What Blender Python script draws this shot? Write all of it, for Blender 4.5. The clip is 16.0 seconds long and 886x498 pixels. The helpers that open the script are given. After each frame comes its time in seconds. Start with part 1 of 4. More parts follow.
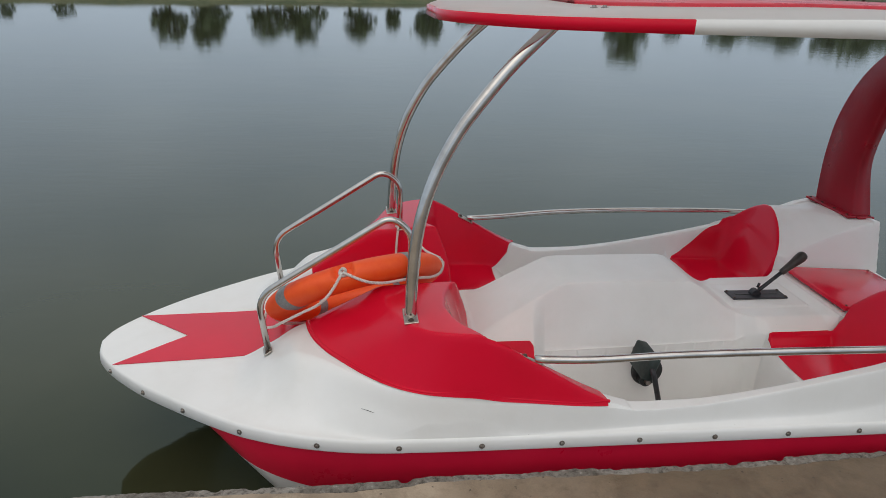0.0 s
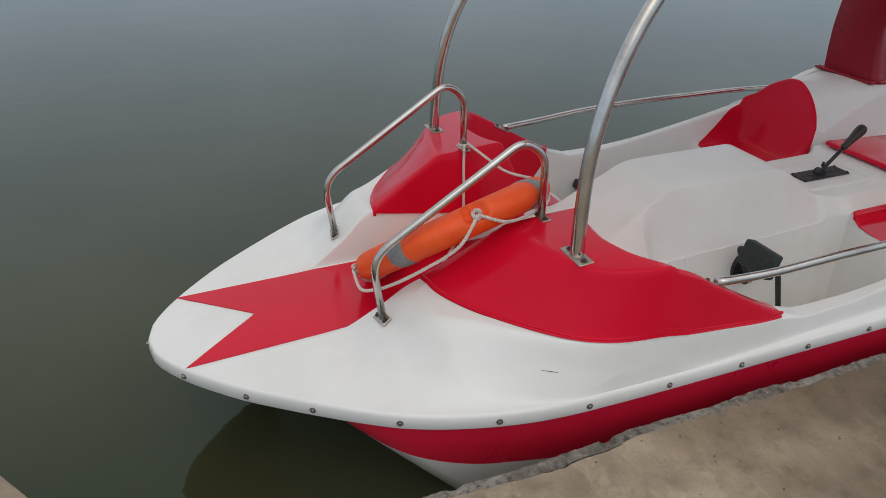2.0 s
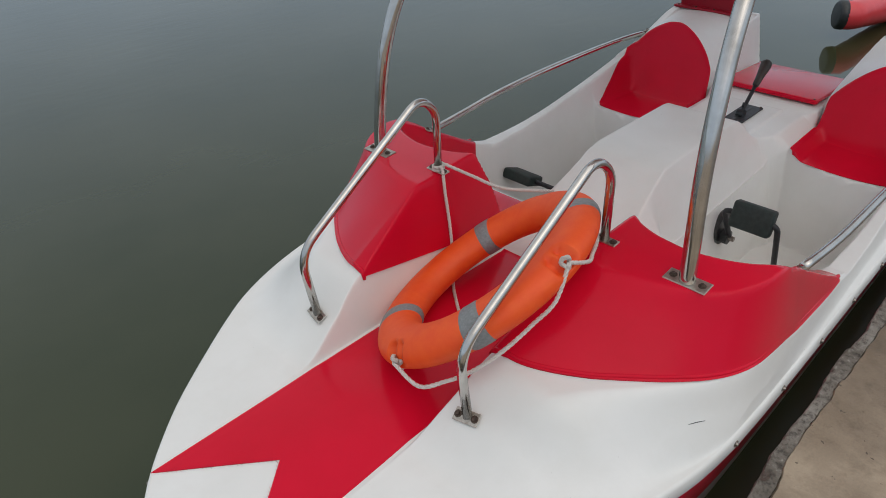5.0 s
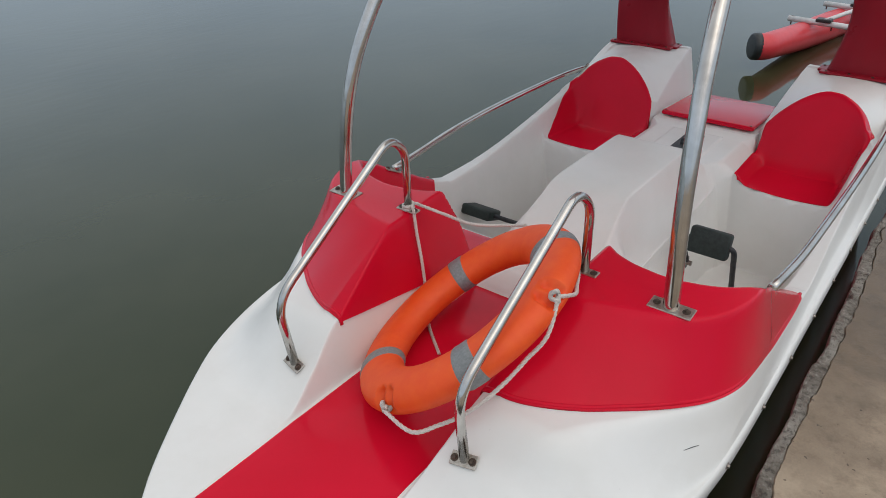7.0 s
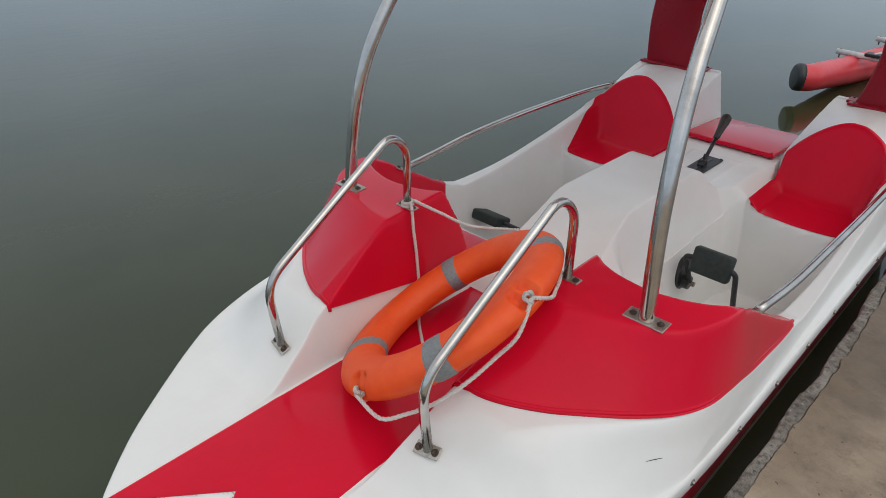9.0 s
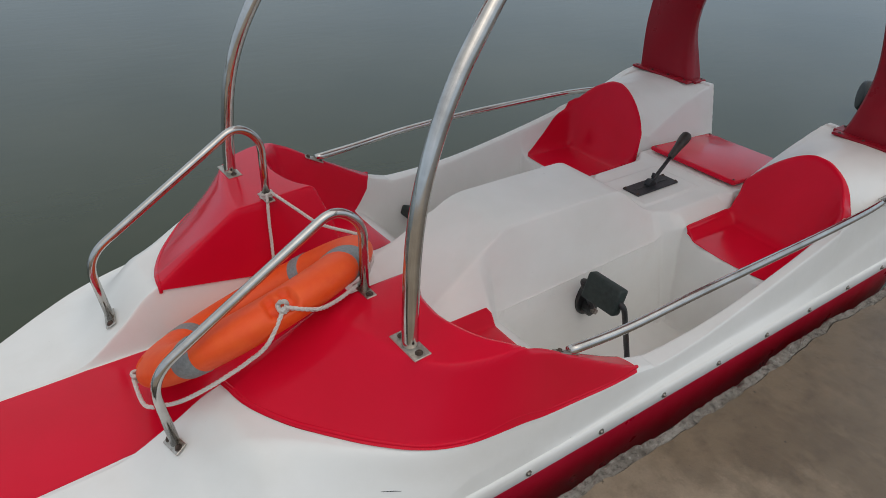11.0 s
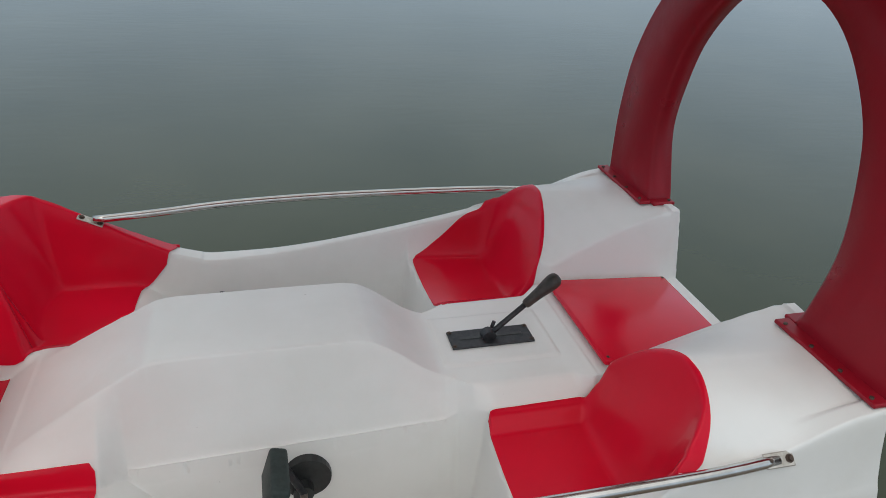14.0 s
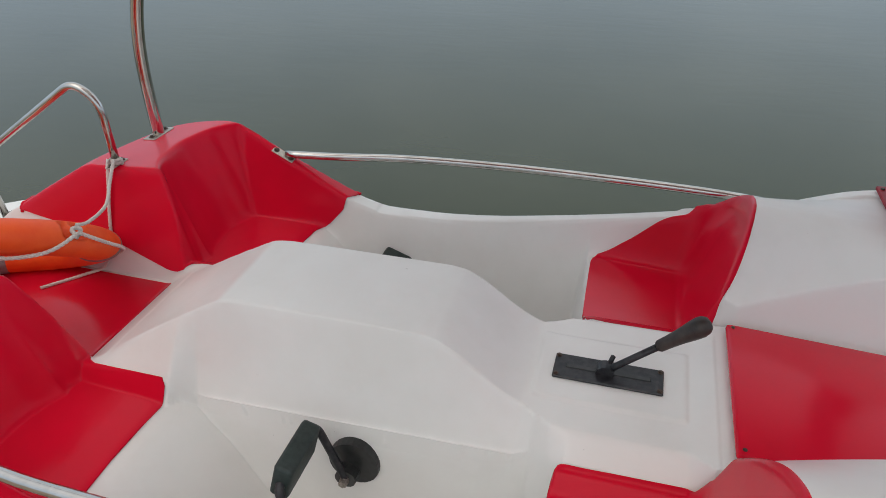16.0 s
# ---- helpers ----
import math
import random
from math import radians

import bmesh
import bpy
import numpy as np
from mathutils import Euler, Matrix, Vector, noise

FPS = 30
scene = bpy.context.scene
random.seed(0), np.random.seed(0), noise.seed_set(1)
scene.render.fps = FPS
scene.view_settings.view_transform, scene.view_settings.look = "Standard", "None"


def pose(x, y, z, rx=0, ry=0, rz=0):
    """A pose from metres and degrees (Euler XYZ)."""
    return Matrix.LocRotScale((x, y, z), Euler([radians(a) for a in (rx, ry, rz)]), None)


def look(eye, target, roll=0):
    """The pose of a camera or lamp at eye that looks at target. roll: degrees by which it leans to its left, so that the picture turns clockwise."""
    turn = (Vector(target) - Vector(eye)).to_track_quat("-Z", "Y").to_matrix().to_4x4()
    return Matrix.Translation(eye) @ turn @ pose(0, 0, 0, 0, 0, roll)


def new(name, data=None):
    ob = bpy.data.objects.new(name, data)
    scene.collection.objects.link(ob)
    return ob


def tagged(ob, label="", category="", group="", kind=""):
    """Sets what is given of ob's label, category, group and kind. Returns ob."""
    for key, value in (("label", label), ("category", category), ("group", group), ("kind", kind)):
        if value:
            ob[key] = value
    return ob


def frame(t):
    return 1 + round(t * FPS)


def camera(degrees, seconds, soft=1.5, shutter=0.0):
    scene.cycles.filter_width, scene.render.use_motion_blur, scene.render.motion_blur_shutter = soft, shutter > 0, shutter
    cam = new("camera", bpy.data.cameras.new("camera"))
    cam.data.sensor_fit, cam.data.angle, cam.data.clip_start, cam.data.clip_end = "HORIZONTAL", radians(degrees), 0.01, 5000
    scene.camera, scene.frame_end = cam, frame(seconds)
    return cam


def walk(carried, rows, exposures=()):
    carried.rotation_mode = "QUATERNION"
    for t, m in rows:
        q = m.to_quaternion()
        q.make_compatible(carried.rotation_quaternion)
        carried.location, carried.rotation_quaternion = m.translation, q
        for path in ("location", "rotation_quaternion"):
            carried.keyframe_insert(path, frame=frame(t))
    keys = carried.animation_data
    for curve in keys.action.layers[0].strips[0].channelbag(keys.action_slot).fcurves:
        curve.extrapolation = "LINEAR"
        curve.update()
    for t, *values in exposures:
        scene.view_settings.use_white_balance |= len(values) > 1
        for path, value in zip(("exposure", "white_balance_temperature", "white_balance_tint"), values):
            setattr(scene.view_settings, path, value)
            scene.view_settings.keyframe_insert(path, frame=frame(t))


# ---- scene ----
cam = camera(64.8, 16.0, soft=0.6)
PATH = [
    (0, (-0.201, -2.656, 1.814), (0.064, -0.812, 1.086), 2.7),
    (0.5, (-0.431, -2.483, 1.806), (-0.166, -0.651, 1.049), 0.9),
    (1, (-0.669, -2.341, 1.783), (-0.180, -0.605, 0.919), 1.0),
    (1.5, (-0.881, -2.229, 1.792), (-0.277, -0.567, 0.857), 0.6),
    (2, (-1.020, -2.025, 1.745), (-0.355, -0.417, 0.760), 1.1),
    (2.5, (-1.125, -1.812, 1.756), (-0.368, -0.293, 0.699), 1.3),
    (3, (-1.256, -1.651, 1.743), (-0.335, -0.230, 0.676), -0.4),
    (3.5, (-1.371, -1.491, 1.764), (-0.360, -0.148, 0.681), -2.2),
    (4, (-1.360, -1.342, 1.760), (-0.298, -0.060, 0.652), -2.4),
    (6.5, (-1.467, -0.992, 1.741), (-0.127, 0.081, 0.715), -0.4),
    (7, (-1.466, -1.004, 1.750), (-0.108, 0.070, 0.748), -0.9),
    (7.5, (-1.476, -1.013, 1.743), (-0.114, 0.097, 0.787), 0.8),
    (8, (-1.490, -1.020, 1.734), (-0.140, 0.113, 0.789), 0.6),
    (10.5, (-0.984, -1.498, 1.768), (0.145, -0.216, 0.727), 3.8),
    (11, (-0.745, -1.635, 1.801), (0.303, -0.278, 0.771), 3.3),
    (11.5, (-0.490, -1.824, 1.802), (0.466, -0.366, 0.822), 5.0),
    (12, (-0.209, -1.830, 1.772), (0.729, -0.350, 0.806), 7.1),
    (12.5, (0.073, -1.799, 1.785), (0.942, -0.285, 0.808), 4.4),
    (13, (0.429, -1.819, 1.791), (1.126, -0.226, 0.800), 3.3),
    (13.5, (0.683, -1.769, 1.789), (1.299, -0.132, 0.816), 3.9),
    (14, (0.955, -1.643, 1.790), (1.453, 0.040, 0.832), 4.3),
    (14.5, (1.234, -1.581, 1.750), (1.545, 0.153, 0.803), 3.4),
    (15, (1.424, -1.504, 1.780), (1.610, 0.231, 0.802), 1.7),
    (15.5, (1.488, -1.422, 1.712), (1.092, 0.269, 0.720), -0.9),
    (16, (1.583, -1.340, 1.698), (1.109, 0.286, 0.633), -0.2),
]
walk(cam, [(t, look(eye, target, roll)) for t, eye, target, roll in PATH], exposures=(
    (0, -0.06, 6500, 10), (1.0, -0.06, 6500, 10), (2.0, -0.13, 6500, 10), (3.0, -0.25, 6500, 10), (3.5, -0.23, 6480, 10), (4.2, -0.19, 6450, 10), (6.3, 0.01, 6400, 10), (8.2, 0.02, 6400, 10),
    (10.3, -0.12, 6430, 10), (11.0, -0.15, 6380, 9), (12.5, -0.08, 6300, 7.5), (14.0, 0.09, 6300, 6.5), (15.0, 0.18, 6370, 7.5), (15.5, 0.20, 6450, 9), (16.0, 0.19, 6480, 9)))

# ---------- world and light ----------
world = bpy.data.worlds.new("overcast_sky")
scene.world = world
world.use_nodes = True
wn, wl = world.node_tree.nodes, world.node_tree.links
sky = wn.new("ShaderNodeTexSky")
sky.sky_type, sky.sun_disc = "NISHITA", False
sky.sun_elevation, sky.sun_rotation = radians(58), radians(204)
sky.air_density, sky.dust_density, sky.ozone_density = 1.0, 6.0, 1.5
wbg = wn["Background"]
wbg.inputs["Strength"].default_value = 0.112
cloud_map = wn.new("ShaderNodeTexCoord")
cloud_noise = wn.new("ShaderNodeTexNoise")
cloud_noise.inputs["Scale"].default_value = 1.6
cloud_noise.inputs["Detail"].default_value = 5.0
cloud_noise.inputs["Roughness"].default_value = 0.5
cloud_ramp = wn.new("ShaderNodeValToRGB")
cloud_ramp.color_ramp.elements[0].position, cloud_ramp.color_ramp.elements[1].position = 0.33, 0.7
cloud_ramp.color_ramp.elements[0].color = (0.80, 0.82, 0.85, 1)
cloud_ramp.color_ramp.elements[1].color = (1.12, 1.10, 1.08, 1)
height = wn.new("ShaderNodeSeparateXYZ")
veil = wn.new("ShaderNodeValToRGB")
veil.color_ramp.interpolation = "EASE"
veil.color_ramp.elements[0].position, veil.color_ramp.elements[1].position = 0.10, 0.90
veil.color_ramp.elements[0].color = (5.75, 6.85, 8.05, 1)
veil.color_ramp.elements[1].color = (8.6, 8.5, 8.2, 1)
clouds = wn.new("ShaderNodeMixRGB")
clouds.blend_type = "MULTIPLY"
clouds.inputs["Fac"].default_value = 1.0
wl.new(cloud_map.outputs["Generated"], height.inputs["Vector"])
wl.new(height.outputs["Z"], veil.inputs["Fac"])
wl.new(veil.outputs["Color"], clouds.inputs["Color1"])
wl.new(cloud_ramp.outputs["Color"], clouds.inputs["Color2"])
sky_mix = wn.new("ShaderNodeMixRGB")
sky_mix.inputs["Fac"].default_value = 0.78
wl.new(cloud_map.outputs["Generated"], cloud_noise.inputs["Vector"])
wl.new(cloud_noise.outputs["Fac"], cloud_ramp.inputs["Fac"])
wl.new(sky.outputs["Color"], sky_mix.inputs["Color1"])
wl.new(clouds.outputs["Color"], sky_mix.inputs["Color2"])
wl.new(sky_mix.outputs["Color"], wbg.inputs["Color"])

sun_data = bpy.data.lights.new("sun", "SUN")
sun_data.energy, sun_data.angle, sun_data.color = 0.40, radians(75), (1.0, 0.97, 0.94)
sun = new("sun", sun_data)
sun.matrix_world = look((0.5, -5, 11), (0, 0, 0))


# ---------- materials ----------
def node_material(name, colour, rough=0.5, metal=0.0, coat=0.0, spec=0.5):
    m = bpy.data.materials.new(name)
    m.use_nodes = True
    b = m.node_tree.nodes["Principled BSDF"]
    b.inputs["Base Color"].default_value = (*colour, 1)
    b.inputs["Roughness"].default_value = rough
    b.inputs["Metallic"].default_value = metal
    b.inputs["Coat Weight"].default_value = coat
    b.inputs["Coat Roughness"].default_value = 0.08
    b.inputs["Specular IOR Level"].default_value = spec
    return m, m.node_tree.nodes, m.node_tree.links, b


def noise_node(n, l, scale, detail=4.0, rough=0.55, stretch=None):
    tex = n.new("ShaderNodeTexNoise")
    tex.inputs["Scale"].default_value = scale
    tex.inputs["Detail"].default_value = detail
    tex.inputs["Roughness"].default_value = rough
    coord = n.new("ShaderNodeTexCoord")
    src = coord.outputs["Object"]
    if stretch:
        mp = n.new("ShaderNodeMapping")
        mp.inputs["Scale"].default_value = stretch
        l.new(src, mp.inputs["Vector"])
        src = mp.outputs["Vector"]
    l.new(src, tex.inputs["Vector"])
    return tex.outputs["Fac"]


def ramp_node(n, l, fac, stops):
    r = n.new("ShaderNodeValToRGB")
    e = r.color_ramp.elements
    while len(e) < len(stops):
        e.new(0.5)
    for el, (p, c) in zip(e, stops):
        el.position, el.color = p, (*c, 1)
    l.new(fac, r.inputs["Fac"])
    return r.outputs["Color"]


def mix_node(n, l, fac, a, b, mode="MIX"):
    x = n.new("ShaderNodeMixRGB")
    x.blend_type = mode
    for sock, val in ((x.inputs["Fac"], fac), (x.inputs["Color1"], a), (x.inputs["Color2"], b)):
        if isinstance(val, (int, float)):
            sock.default_value = val
        elif isinstance(val, tuple):
            sock.default_value = (*val, 1)
        else:
            l.new(val, sock)
    return x.outputs["Color"]


def bump_node(n, l, b, height, strength, distance):
    bp = n.new("ShaderNodeBump")
    bp.inputs["Strength"].default_value = strength
    bp.inputs["Distance"].default_value = distance
    l.new(height, bp.inputs["Height"])
    l.new(bp.outputs["Normal"], b.inputs["Normal"])


def gelcoat(name, base, dark, rough, coat, wave):
    m, n, l, b = node_material(name, base, rough, coat=coat)
    big = noise_node(n, l, 2.3, 5)
    fine = noise_node(n, l, 60, 3)
    spots = noise_node(n, l, 9, 8, 0.7)
    c = ramp_node(n, l, big, [(0.35, dark), (0.62, base)])
    c = mix_node(n, l, ramp_node(n, l, spots, [(0.66, (0, 0, 0)), (0.8, (0.35, 0.35, 0.35))]), c, dark)
    l.new(c, b.inputs["Base Color"])
    rr = ramp_node(n, l, noise_node(n, l, 5.0, 6), [(0.3, (rough * 0.7,) * 3), (0.7, (rough * 1.5,) * 3)])
    l.new(rr, b.inputs["Roughness"])
    h = mix_node(n, l, 0.25, noise_node(n, l, 7, 2), fine)
    bump_node(n, l, b, h, wave, 0.004)
    return m


WHITE = gelcoat("white_gelcoat", (0.81, 0.808, 0.780), (0.75, 0.747, 0.712), 0.42, 0.2, 0.25)


def add_grime(m, tint, amount):
    """Faint brownish film and specks over a moulding."""
    n, l = m.node_tree.nodes, m.node_tree.links
    b = n["Principled BSDF"]
    old = b.inputs["Base Color"].links[0].from_socket
    film = ramp_node(n, l, noise_node(n, l, 3.4, 9, 0.68), [(0.50, (0, 0, 0)), (0.74, (amount,) * 3)])
    specks = ramp_node(n, l, noise_node(n, l, 48, 2, 0.5), [(0.775, (0, 0, 0)), (0.80, (amount * 2.2,) * 3)])
    c = mix_node(n, l, film, old, tint)
    l.new(mix_node(n, l, specks, c, tuple(q * 0.5 for q in tint)), b.inputs["Base Color"])


add_grime(WHITE, (0.56, 0.53, 0.46), 0.15)
WHITE.node_tree.nodes["Principled BSDF"].inputs["Coat Roughness"].default_value = 0.14
RED = gelcoat("red_gelcoat", (0.665, 0.005, 0.029), (0.60, 0.005, 0.024), 0.17, 0.0, 0.3)
RED.node_tree.nodes["Principled BSDF"].inputs["Specular Tint"].default_value = (1.0, 0.86, 0.97, 1)
def glancing_gloss(m, low, high):
    """A clear coat whose gloss comes up at glancing angles."""
    n, l = m.node_tree.nodes, m.node_tree.links
    lw = n.new("ShaderNodeLayerWeight")
    lw.inputs["Blend"].default_value = 0.5
    l.new(ramp_node(n, l, lw.outputs["Facing"], [(0.25, (low,) * 3), (0.75, (high,) * 3)]), n["Principled BSDF"].inputs["Specular IOR Level"])


glancing_gloss(RED, 0.16, 0.62)
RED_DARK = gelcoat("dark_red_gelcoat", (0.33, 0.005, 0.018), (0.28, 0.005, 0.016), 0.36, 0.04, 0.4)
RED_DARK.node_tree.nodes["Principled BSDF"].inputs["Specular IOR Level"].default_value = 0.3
HULL_RED = gelcoat("hull_red_gelcoat", (0.78, 0.012, 0.050), (0.70, 0.010, 0.042), 0.33, 0.2, 0.4)


def steel_material():
    m, n, l, b = node_material("polished_steel_tube", (0.68, 0.665, 0.645), 0.16, 1.0)
    f = noise_node(n, l, 14, 5, 0.6)
    l.new(ramp_node(n, l, f, [(0.3, (0.46, 0.44, 0.41)), (0.65, (0.60, 0.585, 0.56))]), b.inputs["Base Color"])
    l.new(ramp_node(n, l, noise_node(n, l, 30, 6, 0.7), [(0.35, (0.10,) * 3), (0.75, (0.24,) * 3)]), b.inputs["Roughness"])
    return m


STEEL = steel_material()


def let_light_through(m, colour, share):
    """Thin fibreglass, through which some daylight passes."""
    n, l = m.node_tree.nodes, m.node_tree.links
    tr = n.new("ShaderNodeBsdfTranslucent")
    tr.inputs["Color"].default_value = (*colour, 1)
    mx = n.new("ShaderNodeMixShader")
    mx.inputs["Fac"].default_value = share
    l.new(n["Principled BSDF"].outputs["BSDF"], mx.inputs[1])
    l.new(tr.outputs["BSDF"], mx.inputs[2])
    l.new(mx.outputs["Shader"], n["Material Output"].inputs["Surface"])
    return m


CANOPY = let_light_through(gelcoat("thin_white_fibreglass", (0.80, 0.80, 0.78), (0.74, 0.74, 0.70), 0.4, 0.1, 0.3), (0.94, 0.93, 0.93), 0.58)
ROOF_RED = let_light_through(gelcoat("thin_red_fibreglass", (0.70, 0.005, 0.035), (0.63, 0.005, 0.029), 0.25, 0.0, 0.3), (0.92, 0.45, 0.48), 0.3)



def plain_material(name, a, c, rough, metal=0.0, scale=30.0, bump=0.2, coat=0.0):
    m, n, l, b = node_material(name, a, rough, metal, coat)
    f = noise_node(n, l, scale, 6, 0.65)
    l.new(ramp_node(n, l, f, [(0.35, a), (0.68, c)]), b.inputs["Base Color"])
    bump_node(n, l, b, f, bump, 0.002)
    return m


BOLT = plain_material("weathered_bolt", (0.22, 0.19, 0.16), (0.42, 0.39, 0.36), 0.4, 0.9, 160)
PLATE = plain_material("stained_steel_plate", (0.36, 0.32, 0.27), (0.60, 0.57, 0.52), 0.34, 0.95, 70)
GRIP = plain_material("worn_rubber_grip", (0.018, 0.014, 0.012), (0.055, 0.042, 0.034), 0.5, 0, 38, 0.3)
RUST = plain_material("rusted_bolt", (0.05, 0.035, 0.028), (0.14, 0.10, 0.075), 0.6, 0.5, 120)
BLACK = plain_material("black_plastic", (0.012, 0.014, 0.014), (0.03, 0.032, 0.032), 0.4, 0, 45)
IRON = plain_material("black_painted_iron", (0.012, 0.014, 0.018), (0.04, 0.04, 0.042), 0.45, 0.2, 60)
RUBBER = plain_material("dark_green_rubber", (0.010, 0.020, 0.018), (0.026, 0.040, 0.036), 0.6, 0, 60, 0.3)
ORANGE = plain_material("orange_foam", (0.86, 0.080, 0.008), (0.90, 0.108, 0.010), 0.56, 0, 25, 0.25)
BAND = plain_material("grey_reflective_tape", (0.19, 0.20, 0.20), (0.27, 0.28, 0.28), 0.5, 0, 120, 0.2)
WHITE_PIPE = plain_material("white_painted_pipe", (0.62, 0.6, 0.58), (0.76, 0.75, 0.73), 0.35, 0, 14)
FLOAT_RED = plain_material("pinkish_red_float", (0.62, 0.035, 0.045), (0.7, 0.06, 0.07), 0.35, 0, 6)
# near-black tone that paints in the blocked light below the deck rim
UNDER_RIM_SHADE = plain_material("under_rim_shade", (0.05, 0.05, 0.045), (0.09, 0.085, 0.075), 0.7, 0, 12, 0.5)
BARK = plain_material("bark", (0.09, 0.065, 0.045), (0.16, 0.125, 0.09), 0.9, 0, 9, 0.8)


def rope_material():
    m, n, l, b = node_material("white_nylon_rope", (0.7, 0.66, 0.6), 0.75)
    wv = n.new("ShaderNodeTexNoise")
    wv.inputs["Scale"].default_value = 220
    l.new(ramp_node(n, l, wv.outputs["Fac"], [(0.3, (0.60, 0.55, 0.50)), (0.65, (0.88, 0.84, 0.78))]), b.inputs["Base Color"])
    bump_node(n, l, b, wv.outputs["Fac"], 0.8, 0.003)
    return m


ROPE = rope_material()


def concrete_material(name, lo, hi, stain, damp=None):
    m, n, l, b = node_material(name, hi, 0.75)
    big = noise_node(n, l, 1.7, 7, 0.6)
    mid = noise_node(n, l, 9, 6, 0.65)
    fine = noise_node(n, l, 130, 4, 0.7)
    c = ramp_node(n, l, big, [(0.34, lo), (0.62, hi)])
    c = mix_node(n, l, ramp_node(n, l, mid, [(0.50, (0, 0, 0)), (0.75, (0.5,) * 3)]), c, stain)
    pale = noise_node(n, l, 3.1, 4, 0.5, stretch=(0.7, 1.3, 1))
    c = mix_node(n, l, ramp_node(n, l, pale, [(0.45, (0, 0, 0)), (0.70, (0.5,) * 3)]), c, tuple(min(1.0, q * 1.35) for q in hi))
    scrape = noise_node(n, l, 5.2, 8, 0.72, stretch=(1.5, 0.8, 1))
    c = mix_node(n, l, ramp_node(n, l, scrape, [(0.52, (0, 0, 0)), (0.60, (0.42,) * 3)]), c, tuple(min(1.0, q * 1.28) for q in hi))
    c = mix_node(n, l, ramp_node(n, l, noise_node(n, l, 15, 7, 0.72), [(0.30, (0.55,) * 3), (0.50, (0, 0, 0))]), c, stain)
    pits = noise_node(n, l, 52, 2, 0.5)
    c = mix_node(n, l, ramp_node(n, l, pits, [(0.715, (0, 0, 0)), (0.745, (0.75,) * 3)]), c, tuple(q * 0.4 for q in stain))
    if damp:
        coord = n.new("ShaderNodeTexCoord")
        xyz = n.new("ShaderNodeSeparateXYZ")
        l.new(coord.outputs["Object"], xyz.inputs["Vector"])
        add = n.new("ShaderNodeMath")
        add.operation = "MULTIPLY_ADD"
        l.new(noise_node(n, l, 0.75, 6, 0.6), add.inputs[0])
        add.inputs[1].default_value = 4.4
        l.new(xyz.outputs["X"], add.inputs[2])
        far = n.new("ShaderNodeMath")
        far.operation = "MULTIPLY"
        far.inputs[1].default_value = 0.25
        l.new(add.outputs[0], far.inputs[0])
        wet = ramp_node(n, l, far.outputs[0], [(0.62, (0, 0, 0)), (0.84, (1, 1, 1))])
        c = mix_node(n, l, wet, c, mix_node(n, l, 1.0, c, damp, "MULTIPLY"))
    c = mix_node(n, l, 0.20, c, ramp_node(n, l, fine, [(0.3, (0.16, 0.13, 0.1)), (0.7, (0.5, 0.44, 0.36))]), "OVERLAY")
    l.new(c, b.inputs["Base Color"])
    rg = ramp_node(n, l, big, [(0.3, (0.5,) * 3), (0.65, (0.85,) * 3)])
    l.new(mix_node(n, l, wet, rg, (0.33,) * 3) if damp else rg, b.inputs["Roughness"])
    bump_node(n, l, b, mix_node(n, l, 0.4, mid, fine), 0.5, 0.008)
    return m


CONCRETE = concrete_material("worn_concrete", (0.235, 0.183, 0.128), (0.44, 0.362, 0.268), (0.20, 0.15, 0.102), (0.40, 0.36, 0.31))


def cement_material():
    m, n, l, b = node_material("grey_mortar_lip", (0.2, 0.19, 0.17), 0.85)
    tone = noise_node(n, l, 6, 4, 0.6)
    grit = noise_node(n, l, 48, 6, 0.75)
    c = ramp_node(n, l, tone, [(0.35, (0.15, 0.132, 0.108)), (0.65, (0.30, 0.28, 0.245))])
    c = mix_node(n, l, ramp_node(n, l, grit, [(0.36, (0.85,) * 3), (0.50, (0, 0, 0))]), c, (0.055, 0.048, 0.040))
    c = mix_node(n, l, ramp_node(n, l, grit, [(0.58, (0, 0, 0)), (0.70, (0.7,) * 3)]), c, (0.46, 0.44, 0.40))
    l.new(c, b.inputs["Base Color"])
    bump_node(n, l, b, grit, 0.9, 0.006)
    return m


CEMENT = cement_material()


def water_material():
    m, n, l, b = node_material("lake_water", (0.04, 0.045, 0.03), 0.045, spec=0.66)
    b.inputs["IOR"].default_value = 1.333
    b.inputs["Specular Tint"].default_value = (0.60, 1.02, 0.94, 1)
    murk = noise_node(n, l, 0.55, 4)
    l.new(ramp_node(n, l, murk, [(0.32, (0.033, 0.036, 0.016)), (0.68, (0.054, 0.054, 0.028))]), b.inputs["Base Color"])
    wide = noise_node(n, l, 1.1, 3, 0.5, stretch=(0.6, 1.6, 1))
    small = noise_node(n, l, 7.5, 3, 0.5, stretch=(0.55, 1.5, 1))
    bump_node(n, l, b, mix_node(n, l, 0.35, wide, small), 0.05, 0.05)
    return m


WATER = water_material()


def grass_material():
    m, n, l, b = node_material("bank_grass", (0.07, 0.09, 0.035), 0.9)
    f = noise_node(n, l, 0.6, 8, 0.7)
    l.new(ramp_node(n, l, f, [(0.35, (0.045, 0.07, 0.025)), (0.65, (0.12, 0.125, 0.06))]), b.inputs["Base Color"])
    bump_node(n, l, b, noise_node(n, l, 6, 6), 0.8, 0.1)
    return m


GRASS = grass_material()


